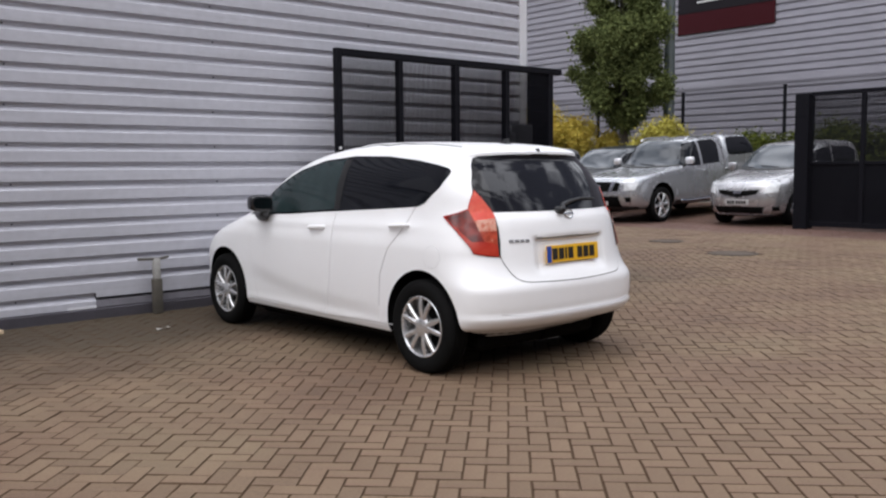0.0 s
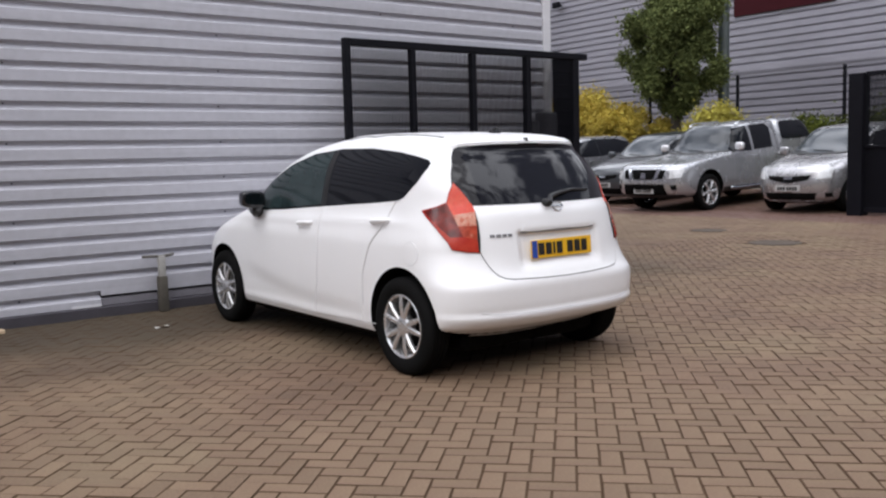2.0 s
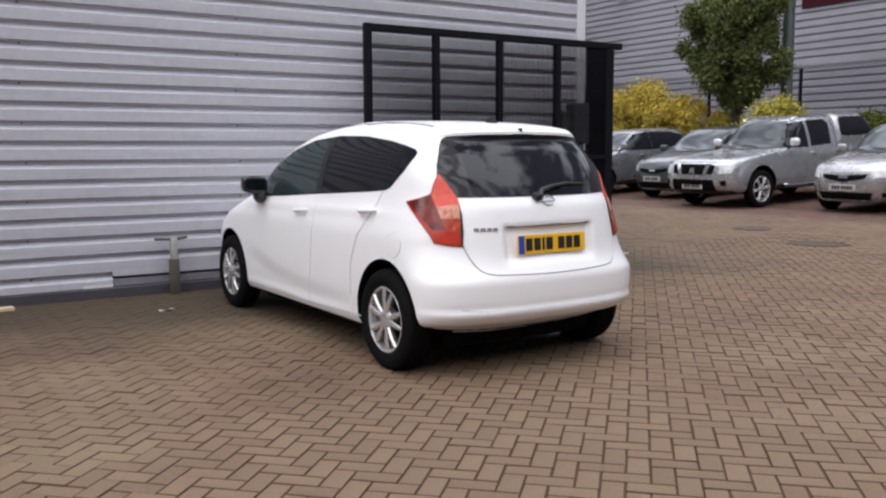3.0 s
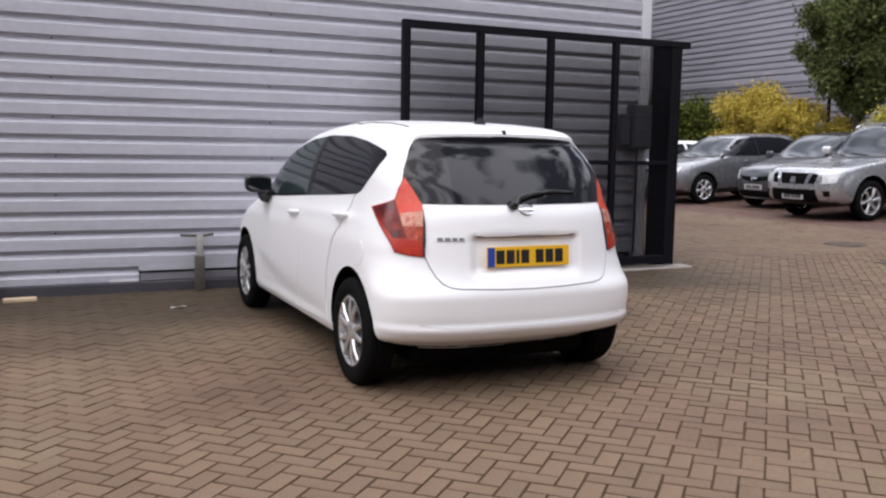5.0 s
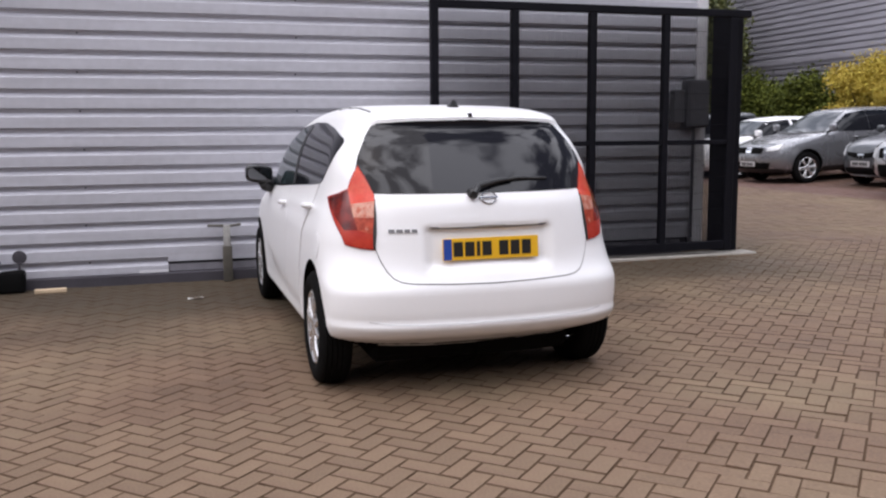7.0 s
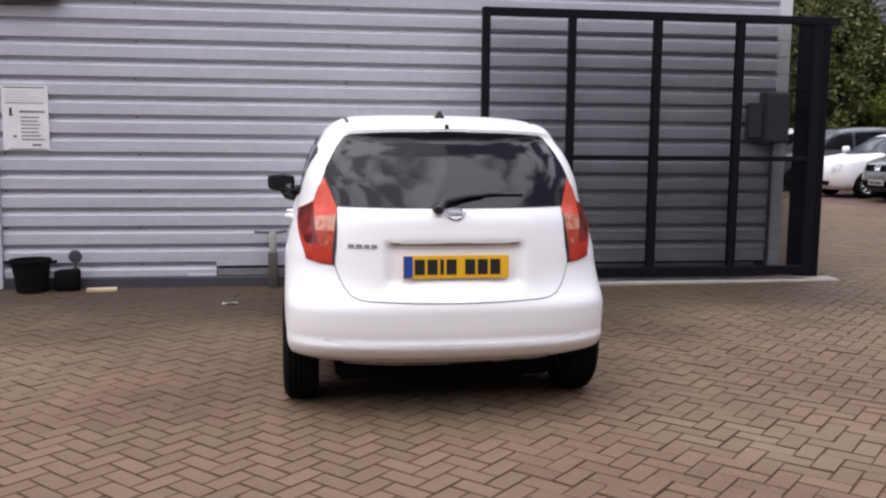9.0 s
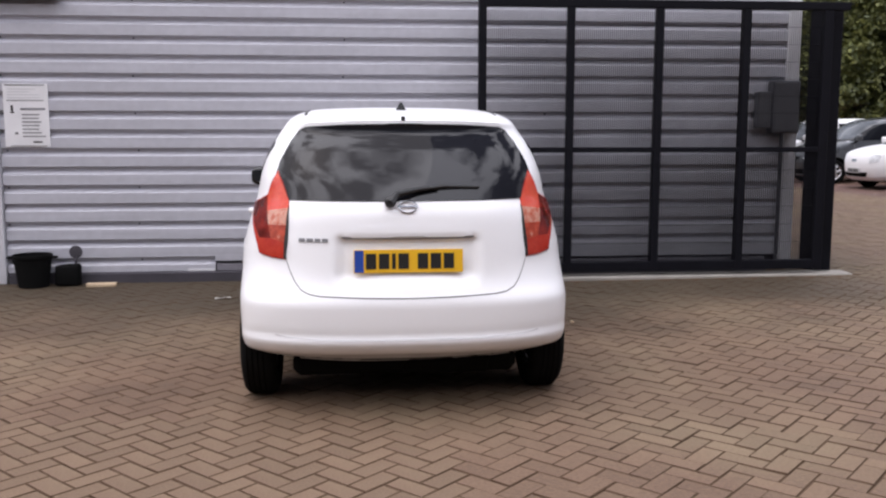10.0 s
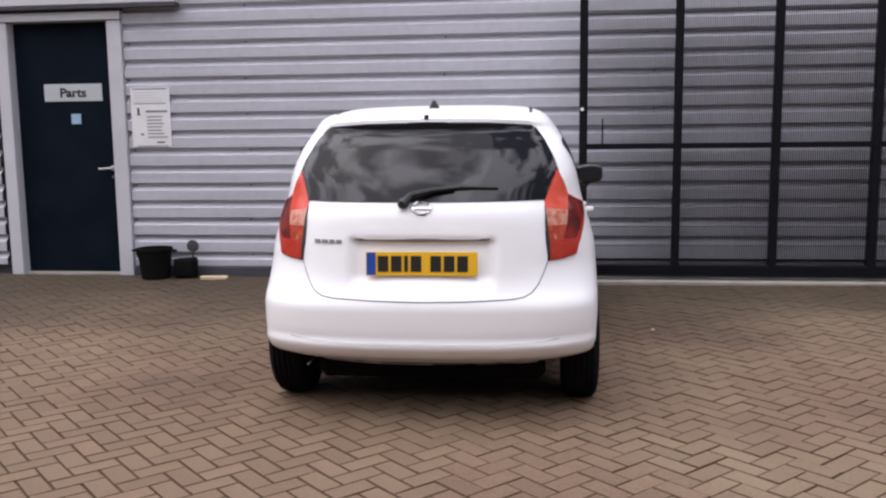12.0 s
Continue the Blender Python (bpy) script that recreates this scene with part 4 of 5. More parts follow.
    front_pane = [(0, 2.68, 1.160), (0, 2.32, 1.325), (0, 2.02, 1.396), (0, 1.74, 1.420), (0, 1.735, 1.050), (0, 2.30, 1.015), (0, 2.66, 0.995)]
    for s in (-1, 1):
        way = (-s, 0, 0)
        pts = side_outline if s < 0 else side_outline[::-1]
        part("window_band", drape(pts, way, bvh, 0.004, 0.008, 0.04), M["glass_privacy"], car, "dark privacy glass and black pillars", smooth=True, angle=50)
        pts = front_pane if s < 0 else front_pane[::-1]
        part("door_window", drape(pts, way, bvh, 0.006, 0.006, 0.04), M["glass_side"], car, "lighter front door glass", smooth=True, angle=50)
        part("pillar", strip([(0, 1.71, 1.415), (0, 1.70, 1.25), (0, 1.70, 1.046)], 0.075, way, bvh, 0.0065, 0.006, 0.05), M["black_plastic"], car, "black centre pillar", smooth=True)
        for seam in ([(0, 1.70, 1.04), (0, 1.69, 0.8), (0, 1.72, 0.5), (0, 1.80, 0.28)],
                     [(0, 0.80, 1.09), (0, 0.88, 0.95), (0, 1.02, 0.80), (0, 1.10, 0.62), (0, 1.12, 0.40)],
                     [(0, 2.86, 0.96), (0, 2.88, 0.75), (0, 2.84, 0.5), (0, 2.80, 0.28)],
                     [(0, 0.98, 0.285), (0, 1.9, 0.255), (0, 2.95, 0.275)]):
            part("seam", strip(seam, 0.0050, way, bvh, 0.0016, 0.003, 0.03), M["seam_pale"], car, "shut line")
        front = [(2.857, 0.955), (2.876, 0.75), (2.837, 0.5), (2.797, 0.292), (1.802, 0.270), (1.724, 0.5), (1.694, 0.8), (1.704, 1.035), (2.30, 0.997)]
        rear = [(1.696, 1.035), (1.686, 0.8), (1.716, 0.5), (1.790, 0.270), (1.13, 0.285), (1.124, 0.40), (1.104, 0.62), (1.024, 0.80), (0.884, 0.95), (0.806, 1.083), (1.0, 1.073), (1.65, 1.036)]
        doors = []
        for name, o in (("front_door", front), ("rear_door", rear)):
            o = [(0, a, b) for a, b in o]
            doors.append(part(name, drape(o if s < 0 else o[::-1], way, bvh, 0.0045, 0.004, 0.022), M["white_paint"], car, smooth=True, angle=50))
        for door, hy, hz in ((doors[0], 1.90, 0.915), (doors[1], 0.92, 0.965)):
            h, n, _, _ = bvh.ray_cast(Vector((s * 2, hy, hz)), Vector((-s, 0, 0)))
            bm = bmesh.new()
            tube([h + Vector((s * 0.002, -0.10, 0.006)), h + Vector((s * 0.028, -0.075, 0.004)), h + Vector((s * 0.034, 0, 0)), h + Vector((s * 0.028, 0.075, -0.004)), h + Vector((s * 0.002, 0.10, -0.006))], [0.012, 0.014, 0.015, 0.014, 0.012], 10, bm)
            part("door_handle", bm, M["white_paint"], door, smooth=True)
        # door mirror: squarish housing, cut away at the lower outer corner, with its glass facing back
        bm = bmesh.new()
        bmesh.ops.create_uvsphere(bm, u_segments=24, v_segments=14, radius=1.0)
        for v in bm.verts:
            c = v.co
            c.x, c.y, c.z = (math.copysign(abs(q)**0.5, q) for q in c)
            out = c.x * s
            c.z *= 0.070 - 0.014 * max(0.0, out if c.z < 0 else -out)
            c.y *= 0.085 if c.y > 0 else 0.028
            c.x *= 0.100
        bmesh.ops.translate(bm, verts=bm.verts, vec=(s * 0.905, 2.56, 1.078))
        mir = part("door_mirror", bm, M["mirror_shell"], car, "gloss black door mirror", smooth=True, angle=60)
        gl = rounded([(-0.080, -0.050), (0.066, -0.038), (0.082, -0.015), (0.080, 0.047), (-0.070, 0.049)], 2, 0.2)
        bm = bmesh.new()
        f = bm.faces.new([bm.verts.new((s * (0.905 + a), 2.5305 - 0.02 * a, 1.078 + b)) for a, b in gl])
        r = bmesh.ops.extrude_face_region(bm, geom=[f])
        bmesh.ops.translate(bm, verts=[q for q in r["geom"] if isinstance(q, bmesh.types.BMVert)], vec=(0, 0.012, 0))
        bmesh.ops.recalc_face_normals(bm, faces=bm.faces)
        part("mirror_glass", bm, M["mirror_glass"], mir, "silvered mirror glass")
        part("mirror_foot", tube([(s * 0.785, 2.76, 0.990), (s * 0.82, 2.68, 0.978), (s * 0.855, 2.60, 0.990), (s * 0.88, 2.56, 1.02)], [0.06, 0.050, 0.044, 0.036], 10), M["black_plastic"], mir, smooth=True)
        for wy in HERO["axles"]:
            make_wheel(car, s * 0.755, wy, 0.312, 0.185, 0.205, 5, s)
    # rear underside
    part("rear_valance", box(-0.58, 0.58, 0.36, 1.02, 0.150, 0.27, 0.035), M["dark_well"], car, "black underbody")
    part("floor_pan", box(-0.66, 0.66, 1.04, 3.0, 0.135, 0.19, 0.02), M["dark_well"], car, "black floor pan")
    part("axle_beam", tube([(-0.66, 0.66, 0.25), (-0.3, 0.62, 0.185), (0.3, 0.62, 0.185), (0.66, 0.66, 0.25)], 0.045, 10), M["dark_well"], car, "black rear axle beam", smooth=True)
    part("silencer", lathe([(0.05, -0.22), (0.085, -0.20), (0.085, 0.20), (0.05, 0.22)], 20, "x", centre=(0.22, 0.42, 0.225)), M["dark_well"], car, "dark exhaust silencer", smooth=True)
    return car


build_hero()


# ---- parked cars in the far row ----
def spec_of(L, W, H, hood, cowl_y, cowl_z, roof_f, roof_r, tail_y, belt, sill=0.2, nose_z=0.55, axles=(0.8, 3.5), arch=0.37, r=0.33):
    h = W / 2
    return dict(L=L, W=W, H=H, belt=belt, cowl_y=cowl_y, cowl_z=cowl_z, roof_f=roof_f, roof_r=roof_r, hood=hood, r=r, tail_y=tail_y,
        rear=[(sill, 0.25), (sill + 0.15, 0.05), (0.62, 0.0), (0.8, 0.03), (belt, tail_y), (H - 0.14, roof_r - 0.12), (H - 0.06, roof_r), (H - 0.02, roof_r + 0.4), (H, roof_r + 0.9)],
        front=[(sill, L - 0.18), (sill + 0.12, L - 0.04), (nose_z, L), (hood - 0.06, L - 0.07), (hood, L - 0.18), (hood + (cowl_z - hood) * 0.55, (L + cowl_y) / 2 - 0.02), (cowl_z, cowl_y), (H - 0.12, roof_f + 0.12), (H - 0.05, roof_f - 0.08), (H - 0.02, roof_f - 0.4), (H, roof_f - 0.7)],
        half=[(sill, h * 0.86), (sill + 0.1, h * 0.96), (0.55, h), (0.85, h * 0.99), (belt, h * 0.94), (H - 0.14, h * 0.76), (H - 0.06, h * 0.68), (H - 0.02, h * 0.5), (H, 0.03)],
        rear_corner=[(sill, 0.5), (H, 0.5)], rear_square=[(sill, 3.4), (H - 0.1, 3.2), (H, 2.4)],
        front_corner=[(sill, 0.75), (hood, 0.8), (cowl_z, 0.75), (H, 0.6)], front_square=[(sill, 3.0), (hood, 3.0), (H - 0.1, 3.0), (H, 2.3)],
        rear_bow=0.05, axles=axles, arch=arch, arch_z=r + 0.02, well_in=h - 0.3, half_max=h)


def parked_car(name, label, paint, spec, nose_x, y, windows, grille, lamps, extras, plate="plate_white", spokes=6, yaw=90):
    """windows: side outlines as (y, z); grille, lamps: front outlines as (x, z)."""
    xr, xf = (nose_x + 1.05 * (spec["L"] - a) for a in spec["axles"])
    rise = (ground_z(xr) - ground_z(xf)) / (xr - xf)
    gz = ground_z(xr) + 1.05 * spec["axles"][0] * rise
    me, bvh = car_shell(spec, 70, 140, front_weight=2.0)
    me = cut_arches(me, spec, M[paint])
    me.polygons.foreach_set("use_smooth", [True] * len(me.polygons))
    me.set_sharp_from_angle(angle=radians(48))
    car = thing(name, label, "car", pose(nose_x + 1.05 * spec["L"], y, gz, 0, 0, yaw) @ pose(0, 0, 0, -math.degrees(math.atan(rise))) @ Matrix.Scale(1.05, 4), group="cars in the far row")
    body = new("body", me)
    body.parent = car
    fwd = (0, -1, 0)
    L, H, W = spec["L"], spec["H"], spec["W"]
    # windscreen
    cz, hw = spec["cowl_z"], W / 2
    top = spec.get("screen_top", 0.62)
    ws = [(-hw * 0.82, 0, cz + 0.03), (0, 0, cz - 0.005), (hw * 0.82, 0, cz + 0.03), (hw * top, 0, H - 0.105), (0, 0, H - 0.08), (-hw * top, 0, H - 0.105)]
    part("windscreen", drape(ws, fwd, bvh, 0.005, 0.008, 0.06), M["screen_glass"], car, "windscreen glass", smooth=True, angle=50)
    part("scuttle", drape([(-hw * 0.86, 0, cz + 0.015), (0, 0, cz - 0.012), (hw * 0.86, 0, cz + 0.015), (hw * 0.84, 0, cz + 0.05), (0, 0, cz + 0.022), (-hw * 0.84, 0, cz + 0.05)], fwd, bvh, 0.010, 0.008, 0.06), M["black_plastic"], car, "black wiper scuttle")
    for o in windows:
        for s in (-1, 1):
            pts = [(0, a, b) for a, b in o]
            part("side_window", drape(pts if s < 0 else pts[::-1], (-s, 0, 0), bvh, 0.005, 0.008, 0.06), M["glass_privacy"], car, "dark side glass", smooth=True, angle=50)
    for o, m, nm in grille:
        part(nm, drape([(a, 0, b) for a, b in o], fwd, bvh, 0.008, 0.010, 0.05), M["dark_well" if nm in ("grille", "bumper_intake") else m], car, smooth=True)
    for s in (-1, 1):
        pts = [(s * a, L - 0.2, b) for a, b in lamps]
        part("headlamp", drape(pts if s > 0 else pts[::-1], (-0.55 * s, -1, 0), bvh, 0.010, 0.010, 0.05), M["headlamp"], car, "clear headlamp", smooth=True)
        bm = bmesh.new()
        bmesh.ops.create_uvsphere(bm, u_segments=14, v_segments=8, radius=1.0)
        for v in bm.verts:
            c = v.co
            c.x, c.y, c.z = (math.copysign(abs(q)**0.5, q) for q in c)
            c.x, c.y, c.z = c.x * 0.10, c.y * 0.06, c.z * 0.08
        bmesh.ops.translate(bm, verts=bm.verts, vec=(s * (hw + 0.07), spec["cowl_y"] - 0.42, spec["belt"] + 0.12))
        mir = part("door_mirror", bm, M[extras["mirror"]], car, smooth=True, angle=60)
        part("mirror_foot", tube([(s * (hw - 0.08), spec["cowl_y"] - 0.38, spec["belt"] - 0.0), (s * (hw + 0.03), spec["cowl_y"] - 0.41, spec["belt"] + 0.07)], 0.03, 8), M["black_plastic"], mir)
        for wy in spec["axles"]:
            make_wheel(car, s * (hw - 0.105), wy, spec["r"], 0.21, spec["r"] - 0.122, spokes, s)
        for sy in (spec["cowl_y"] - 0.35, (spec["cowl_y"] + spec["roof_r"]) / 2 + 0.05):
            part("seam", strip([(0, sy, spec["belt"] - 0.04), (0, sy + 0.02, 0.35)], 0.010, (-s, 0, 0), bvh, 0.001, 0.003, 0.08), M["ink_grey"], car, "shut line")
    lo, hi = spec["axles"][0] + spec["arch"] + 0.03, spec["axles"][1] - spec["arch"] - 0.03
    zs = spec["half"][0][0]
    for s in (-1, 1):
        part("sill", strip([(0, y0, zs + 0.075) for y0 in np.linspace(lo, hi, 8)], 0.10, (-s, 0, 0), bvh, 0.006, 0.006, 0.08), M["black_plastic"], car, "black sill")
        for hy in (spec["cowl_y"] - 1.15, spec["cowl_y"] - 2.05):
            h, n, _, _ = bvh.ray_cast(Vector((s * 2, hy, spec["belt"] - 0.12)), Vector((-s, 0, 0)))
            part("door_handle", tube([h + Vector((s * 0.002, -0.09, 0)), h + Vector((s * 0.03, -0.06, 0)), h + Vector((s * 0.03, 0.06, 0)), h + Vector((s * 0.002, 0.09, 0))], 0.014, 8), M[paint], car, smooth=True)
        hood = [(s * hw * (0.58 + 0.22 * f), L - 0.22 + (spec["cowl_y"] + 0.03 - L + 0.22) * f, 3) for f in np.linspace(0, 1, 9)]
        part("hood_seam", strip(hood, 0.010, (0, 0.0001, -1), bvh, 0.0015, 0.003, 0.08), M["ink"], car, "dark shut line")
    for wx in (-0.30, 0.25):
        pts = []
        for f in np.linspace(0, 1, 5):
            h, n, _, _ = bvh.ray_cast(Vector((wx + 0.42 * f, L + 1, cz + 0.045 + 0.03 * f)), Vector((0, -1, 0)))
            pts.append(h + Vector((0, 0.018, 0.004)))
        part("wiper", tube(pts, 0.010, 6), M["black_plastic"], car, "black wiper")
    if plate:
        h, n, _, _ = bvh.ray_cast(Vector((0, L + 1, extras["plate_z"])), Vector((0, -1, 0)))
        p = part("number_plate", box(-0.26, 0.26, h.y + 0.004, h.y + 0.016, h.z - 0.056, h.z + 0.056, 0.002), M[plate], car, "white front plate")
        x = -0.20
        for i in range(7):
            part("plate_bar", box(x, x + 0.045, h.y + 0.0165, h.y + 0.0185, h.z - 0.035, h.z + 0.035), M["ink"], p)
            x += 0.058 if i != 3 else 0.075
    return car, bvh


def build_pickup():
    s = spec_of(5.30, 1.85, 1.82, 1.00, 3.74, 1.16, 3.04, 0.35, 0.10, 1.17, sill=0.32, nose_z=0.62, axles=(1.05, 4.25), arch=0.46, r=0.385)
    h = 1.85 / 2
    s["half"] = [(0.32, h * 0.88), (0.42, h * 0.97), (0.60, h), (0.95, h * 0.99), (1.17, h * 0.95), (1.66, h * 0.80), (1.755, h * 0.74), (1.80, h * 0.58), (1.82, 0.05)]
    s["front_square"] = [(0.3, 3.5), (1.0, 3.4), (1.2, 3.0), (1.78, 2.4)]
    s["front_corner"] = [(0.3, 0.72), (1.0, 0.74), (1.78, 0.6)]
    win = [[(3.46, 1.18), (3.40, 1.24), (3.06, 1.66), (2.72, 1.71), (2.72, 1.16)], [(2.62, 1.18), (2.62, 1.71), (2.02, 1.73), (1.90, 1.64), (1.94, 1.20)]]
    grille = [([(-0.27, 0.72), (0.27, 0.72), (0.33, 0.92), (-0.33, 0.92)], "black_plastic", "grille"),
              ([(-0.07, 0.74), (0.07, 0.74), (0.055, 0.85), (-0.055, 0.85)], "chrome", "round_badge"),
              ([(-0.36, 0.71), (-0.28, 0.71), (-0.34, 0.93), (-0.42, 0.93)], "chrome", "grille_bar"), ([(0.28, 0.71), (0.36, 0.71), (0.42, 0.93), (0.34, 0.93)], "chrome", "grille_bar"),
              ([(-0.50, 0.73), (-0.37, 0.73), (-0.43, 0.92), (-0.54, 0.90)], "black_plastic", "grille"),
              ([(0.37, 0.73), (0.50, 0.73), (0.54, 0.90), (0.43, 0.92)], "black_plastic", "grille"),
              ([(-0.56, 0.40), (0.56, 0.40), (0.52, 0.62), (-0.52, 0.62)], "black_plastic", "bumper_intake"),
              ([(-0.80, 0.325), (0.80, 0.325), (0.80, 0.395), (-0.80, 0.395)], "black_plastic", "bumper_skirt"),
              ([(-0.76, 0.50), (-0.66, 0.50), (-0.66, 0.60), (-0.76, 0.60)], "dark_well", "fog_lamp"), ([(0.66, 0.50), (0.76, 0.50), (0.76, 0.60), (0.66, 0.60)], "dark_well", "fog_lamp")]
    lamps = [(0.56, 0.73), (0.84, 0.75), (0.90, 0.90), (0.58, 0.92)]
    car, bvh = parked_car("pickup_truck", "silver double-cab pickup with a hard top, parked in a row", "silver_paint", s, 15.85, 12.93, win, grille, lamps, extras=dict(mirror="pipe_chrome", plate_z=0.48), spokes=6)
    top = dict(rear=[(1.16, 0.10), (1.40, 0.18), (1.73, 0.38), (1.80, 0.47), (1.835, 0.72)], front=[(1.16, 1.72), (1.70, 1.71), (1.80, 1.62), (1.835, 1.30)],
        half=[(1.16, 0.885), (1.34, 0.87), (1.75, 0.755), (1.80, 0.69), (1.825, 0.50), (1.835, 0.05)], rear_corner=[(1.16, 0.3), (1.835, 0.3)], rear_square=[(1.16, 3.2), (1.835, 2.6)],
        front_corner=[(1.16, 0.15), (1.835, 0.15)], front_square=[(1.16, 3.6), (1.835, 3.0)], rear_bow=0.03)
    tm, tb = car_shell(top, 36, 120)
    tm.materials.append(M["silver_paint"])
    tm.polygons.foreach_set("use_smooth", [True] * len(tm.polygons))
    tm.set_sharp_from_angle(angle=radians(48))
    cap = new("hard_top", tm)
    cap.parent, cap["label"] = car, "silver hard top over the load bed"
    for sd in (-1, 1):
        o = rounded([(0, 1.60, 1.34), (0, 1.57, 1.765), (0, 0.58, 1.765), (0, 0.24, 1.50), (0, 0.28, 1.36)], 2, 0.12)
        part("side_window", drape(o if sd < 0 else o[::-1], (-sd, 0, 0), tb, 0.006, 0.008, 0.06), M["glass_privacy"], cap, "dark hard-top glass", smooth=True, angle=50)
        part("roof_rail", tube([(sd * 0.60, 2.95, 1.74), (sd * 0.61, 2.75, 1.81), (sd * 0.61, 1.9, 1.825), (sd * 0.60, 1.65, 1.77)], 0.018, 8), M["chrome"], car, "roof rail", smooth=True)
        part("side_step", tube([(sd * 0.90, 3.55, 0.42), (sd * 0.95, 3.4, 0.40), (sd * 0.95, 1.9, 0.40), (sd * 0.90, 1.75, 0.42)], 0.035, 8), M["chrome"], car, "chrome side step", smooth=True)
        part("bed_gap", strip([(0, 1.76, 1.70), (0, 1.74, 1.2), (0, 1.74, 0.5)], 0.025, (-sd, 0, 0), bvh, 0.001, 0.004, 0.06), M["ink"], car, "dark gap between cab and bed")
    return car


build_pickup()


def hatch_like(name, label, paint, nose_x, y, kind, mirror=None):
    if kind == "mpv":
        s = spec_of(4.1, 1.69, 1.64, 0.89, 3.14, 1.08, 2.20, 0.40, 0.12, 1.03, axles=(0.72, 3.32), r=0.31, arch=0.35)
        s["half"][5:7], s["screen_top"] = [(1.50, 0.705), (1.58, 0.625)], 0.74
        win = [[(2.84, 1.08), (2.20, 1.45), (1.72, 1.50), (1.72, 1.05)], [(1.64, 1.05), (1.64, 1.50), (0.9, 1.48), (0.62, 1.38), (0.72, 1.09)]]
        grille = [([(-0.40, 0.655), (0, 0.585), (0.40, 0.655), (0.44, 0.735), (0, 0.705), (-0.44, 0.735)], "black_plastic", "grille"), ([(-0.075, 0.59), (0.075, 0.59), (0.09, 0.70), (-0.09, 0.70)], "chrome", "round_badge"), ([(-0.48, 0.275), (0.48, 0.275), (0.53, 0.405), (-0.53, 0.405)], "black_plastic", "bumper_intake"), ([(-0.60, 0.225), (0.60, 0.225), (0.60, 0.243), (-0.60, 0.243)], "chrome", "bumper_lip"), ([(-0.74, 0.32), (-0.65, 0.32), (-0.65, 0.40), (-0.74, 0.40)], "dark_well", "fog_lamp"), ([(0.65, 0.32), (0.74, 0.32), (0.74, 0.40), (0.65, 0.40)], "dark_well", "fog_lamp")]
        lamps = [(0.47, 0.66), (0.76, 0.68), (0.82, 0.85), (0.70, 0.90), (0.52, 0.78)]
    elif kind == "suv":
        s = spec_of(4.4, 1.83, 1.64, 0.90, 3.28, 1.09, 2.30, 0.35, 0.15, 1.10, sill=0.24, axles=(0.82, 3.47), r=0.355, arch=0.40)
        win = [[(2.86, 1.12), (2.24, 1.50), (1.745, 1.56), (1.745, 1.10)], [(1.735, 1.10), (1.735, 1.56), (0.95, 1.54), (0.45, 1.42), (0.60, 1.18)]]
        grille = [([(-0.44, 0.70), (0.44, 0.70), (0.48, 0.83), (-0.48, 0.83)], "black_plastic", "grille"), ([(-0.09, 0.71), (0.09, 0.71), (0.10, 0.83), (-0.10, 0.83)], "chrome", "round_badge"), ([(-0.60, 0.36), (0.60, 0.36), (0.66, 0.50), (-0.66, 0.50)], "black_plastic", "bumper_intake"), ([(-0.84, 0.26), (0.84, 0.26), (0.84, 0.355), (-0.84, 0.355)], "black_plastic", "bumper_skirt")]
        lamps = [(0.50, 0.74), (0.80, 0.78), (0.86, 0.90), (0.52, 0.83)]
    else:
        s = spec_of(3.75, 1.64, 1.48, 0.90, 2.86, 1.02, 2.02, 0.35, 0.15, 0.98, axles=(0.6, 2.95), r=0.295, arch=0.33)
        win = [[(2.55, 1.02), (2.0, 1.36), (1.35, 1.40), (1.30, 1.0)], [(1.22, 1.0), (1.26, 1.40), (0.75, 1.34), (0.62, 1.1)]]
        grille = [([(-0.40, 0.32), (0.40, 0.32), (0.46, 0.42), (-0.46, 0.42)], "black_plastic", "bumper_intake"), ([(-0.09, 0.66), (0.09, 0.66), (0.11, 0.72), (-0.11, 0.72)], "chrome", "round_badge")]
        lamps = [(0.44, 0.62), (0.68, 0.66), (0.72, 0.80), (0.56, 0.84), (0.44, 0.74)]
    return parked_car(name, label, paint, s, nose_x, y, win, grille, lamps, extras=dict(mirror=mirror or paint, plate_z=0.49 if kind == "mpv" else 0.46))[0]


hatch_like("compact_car", "silver compact car with a dark grille parked in a row", "warm_silver_paint", 16.7, 9.95, "mpv")
hatch_like("saloon_car", "dark grey car parked between silver vehicles", "grey_paint", 17.2, 15.4, "mpv")
hatch_like("crossover_car", "grey metallic crossover parked in a row beside shrubs", "gunmetal_paint", 16.3, 18.1, "suv")
hatch_like("small_car", "white small hatchback parked in a row", "white_paint", 16.2, 20.35, "small")
hatch_like("estate_car", "dark grey car parked beside a white one", "grey_paint", 16.1, 23.4, "mpv")
hatch_like("small_car", "white car at the far end of the row", "white_paint", 16.0, 26.1, "mpv")
hatch_like("parked_car", "black car with chrome mirrors behind the mesh gate", "black_paint", 17.2, 6.5, "mpv", "pipe_chrome")


# ---- far building ----
FAR_X = 30.0


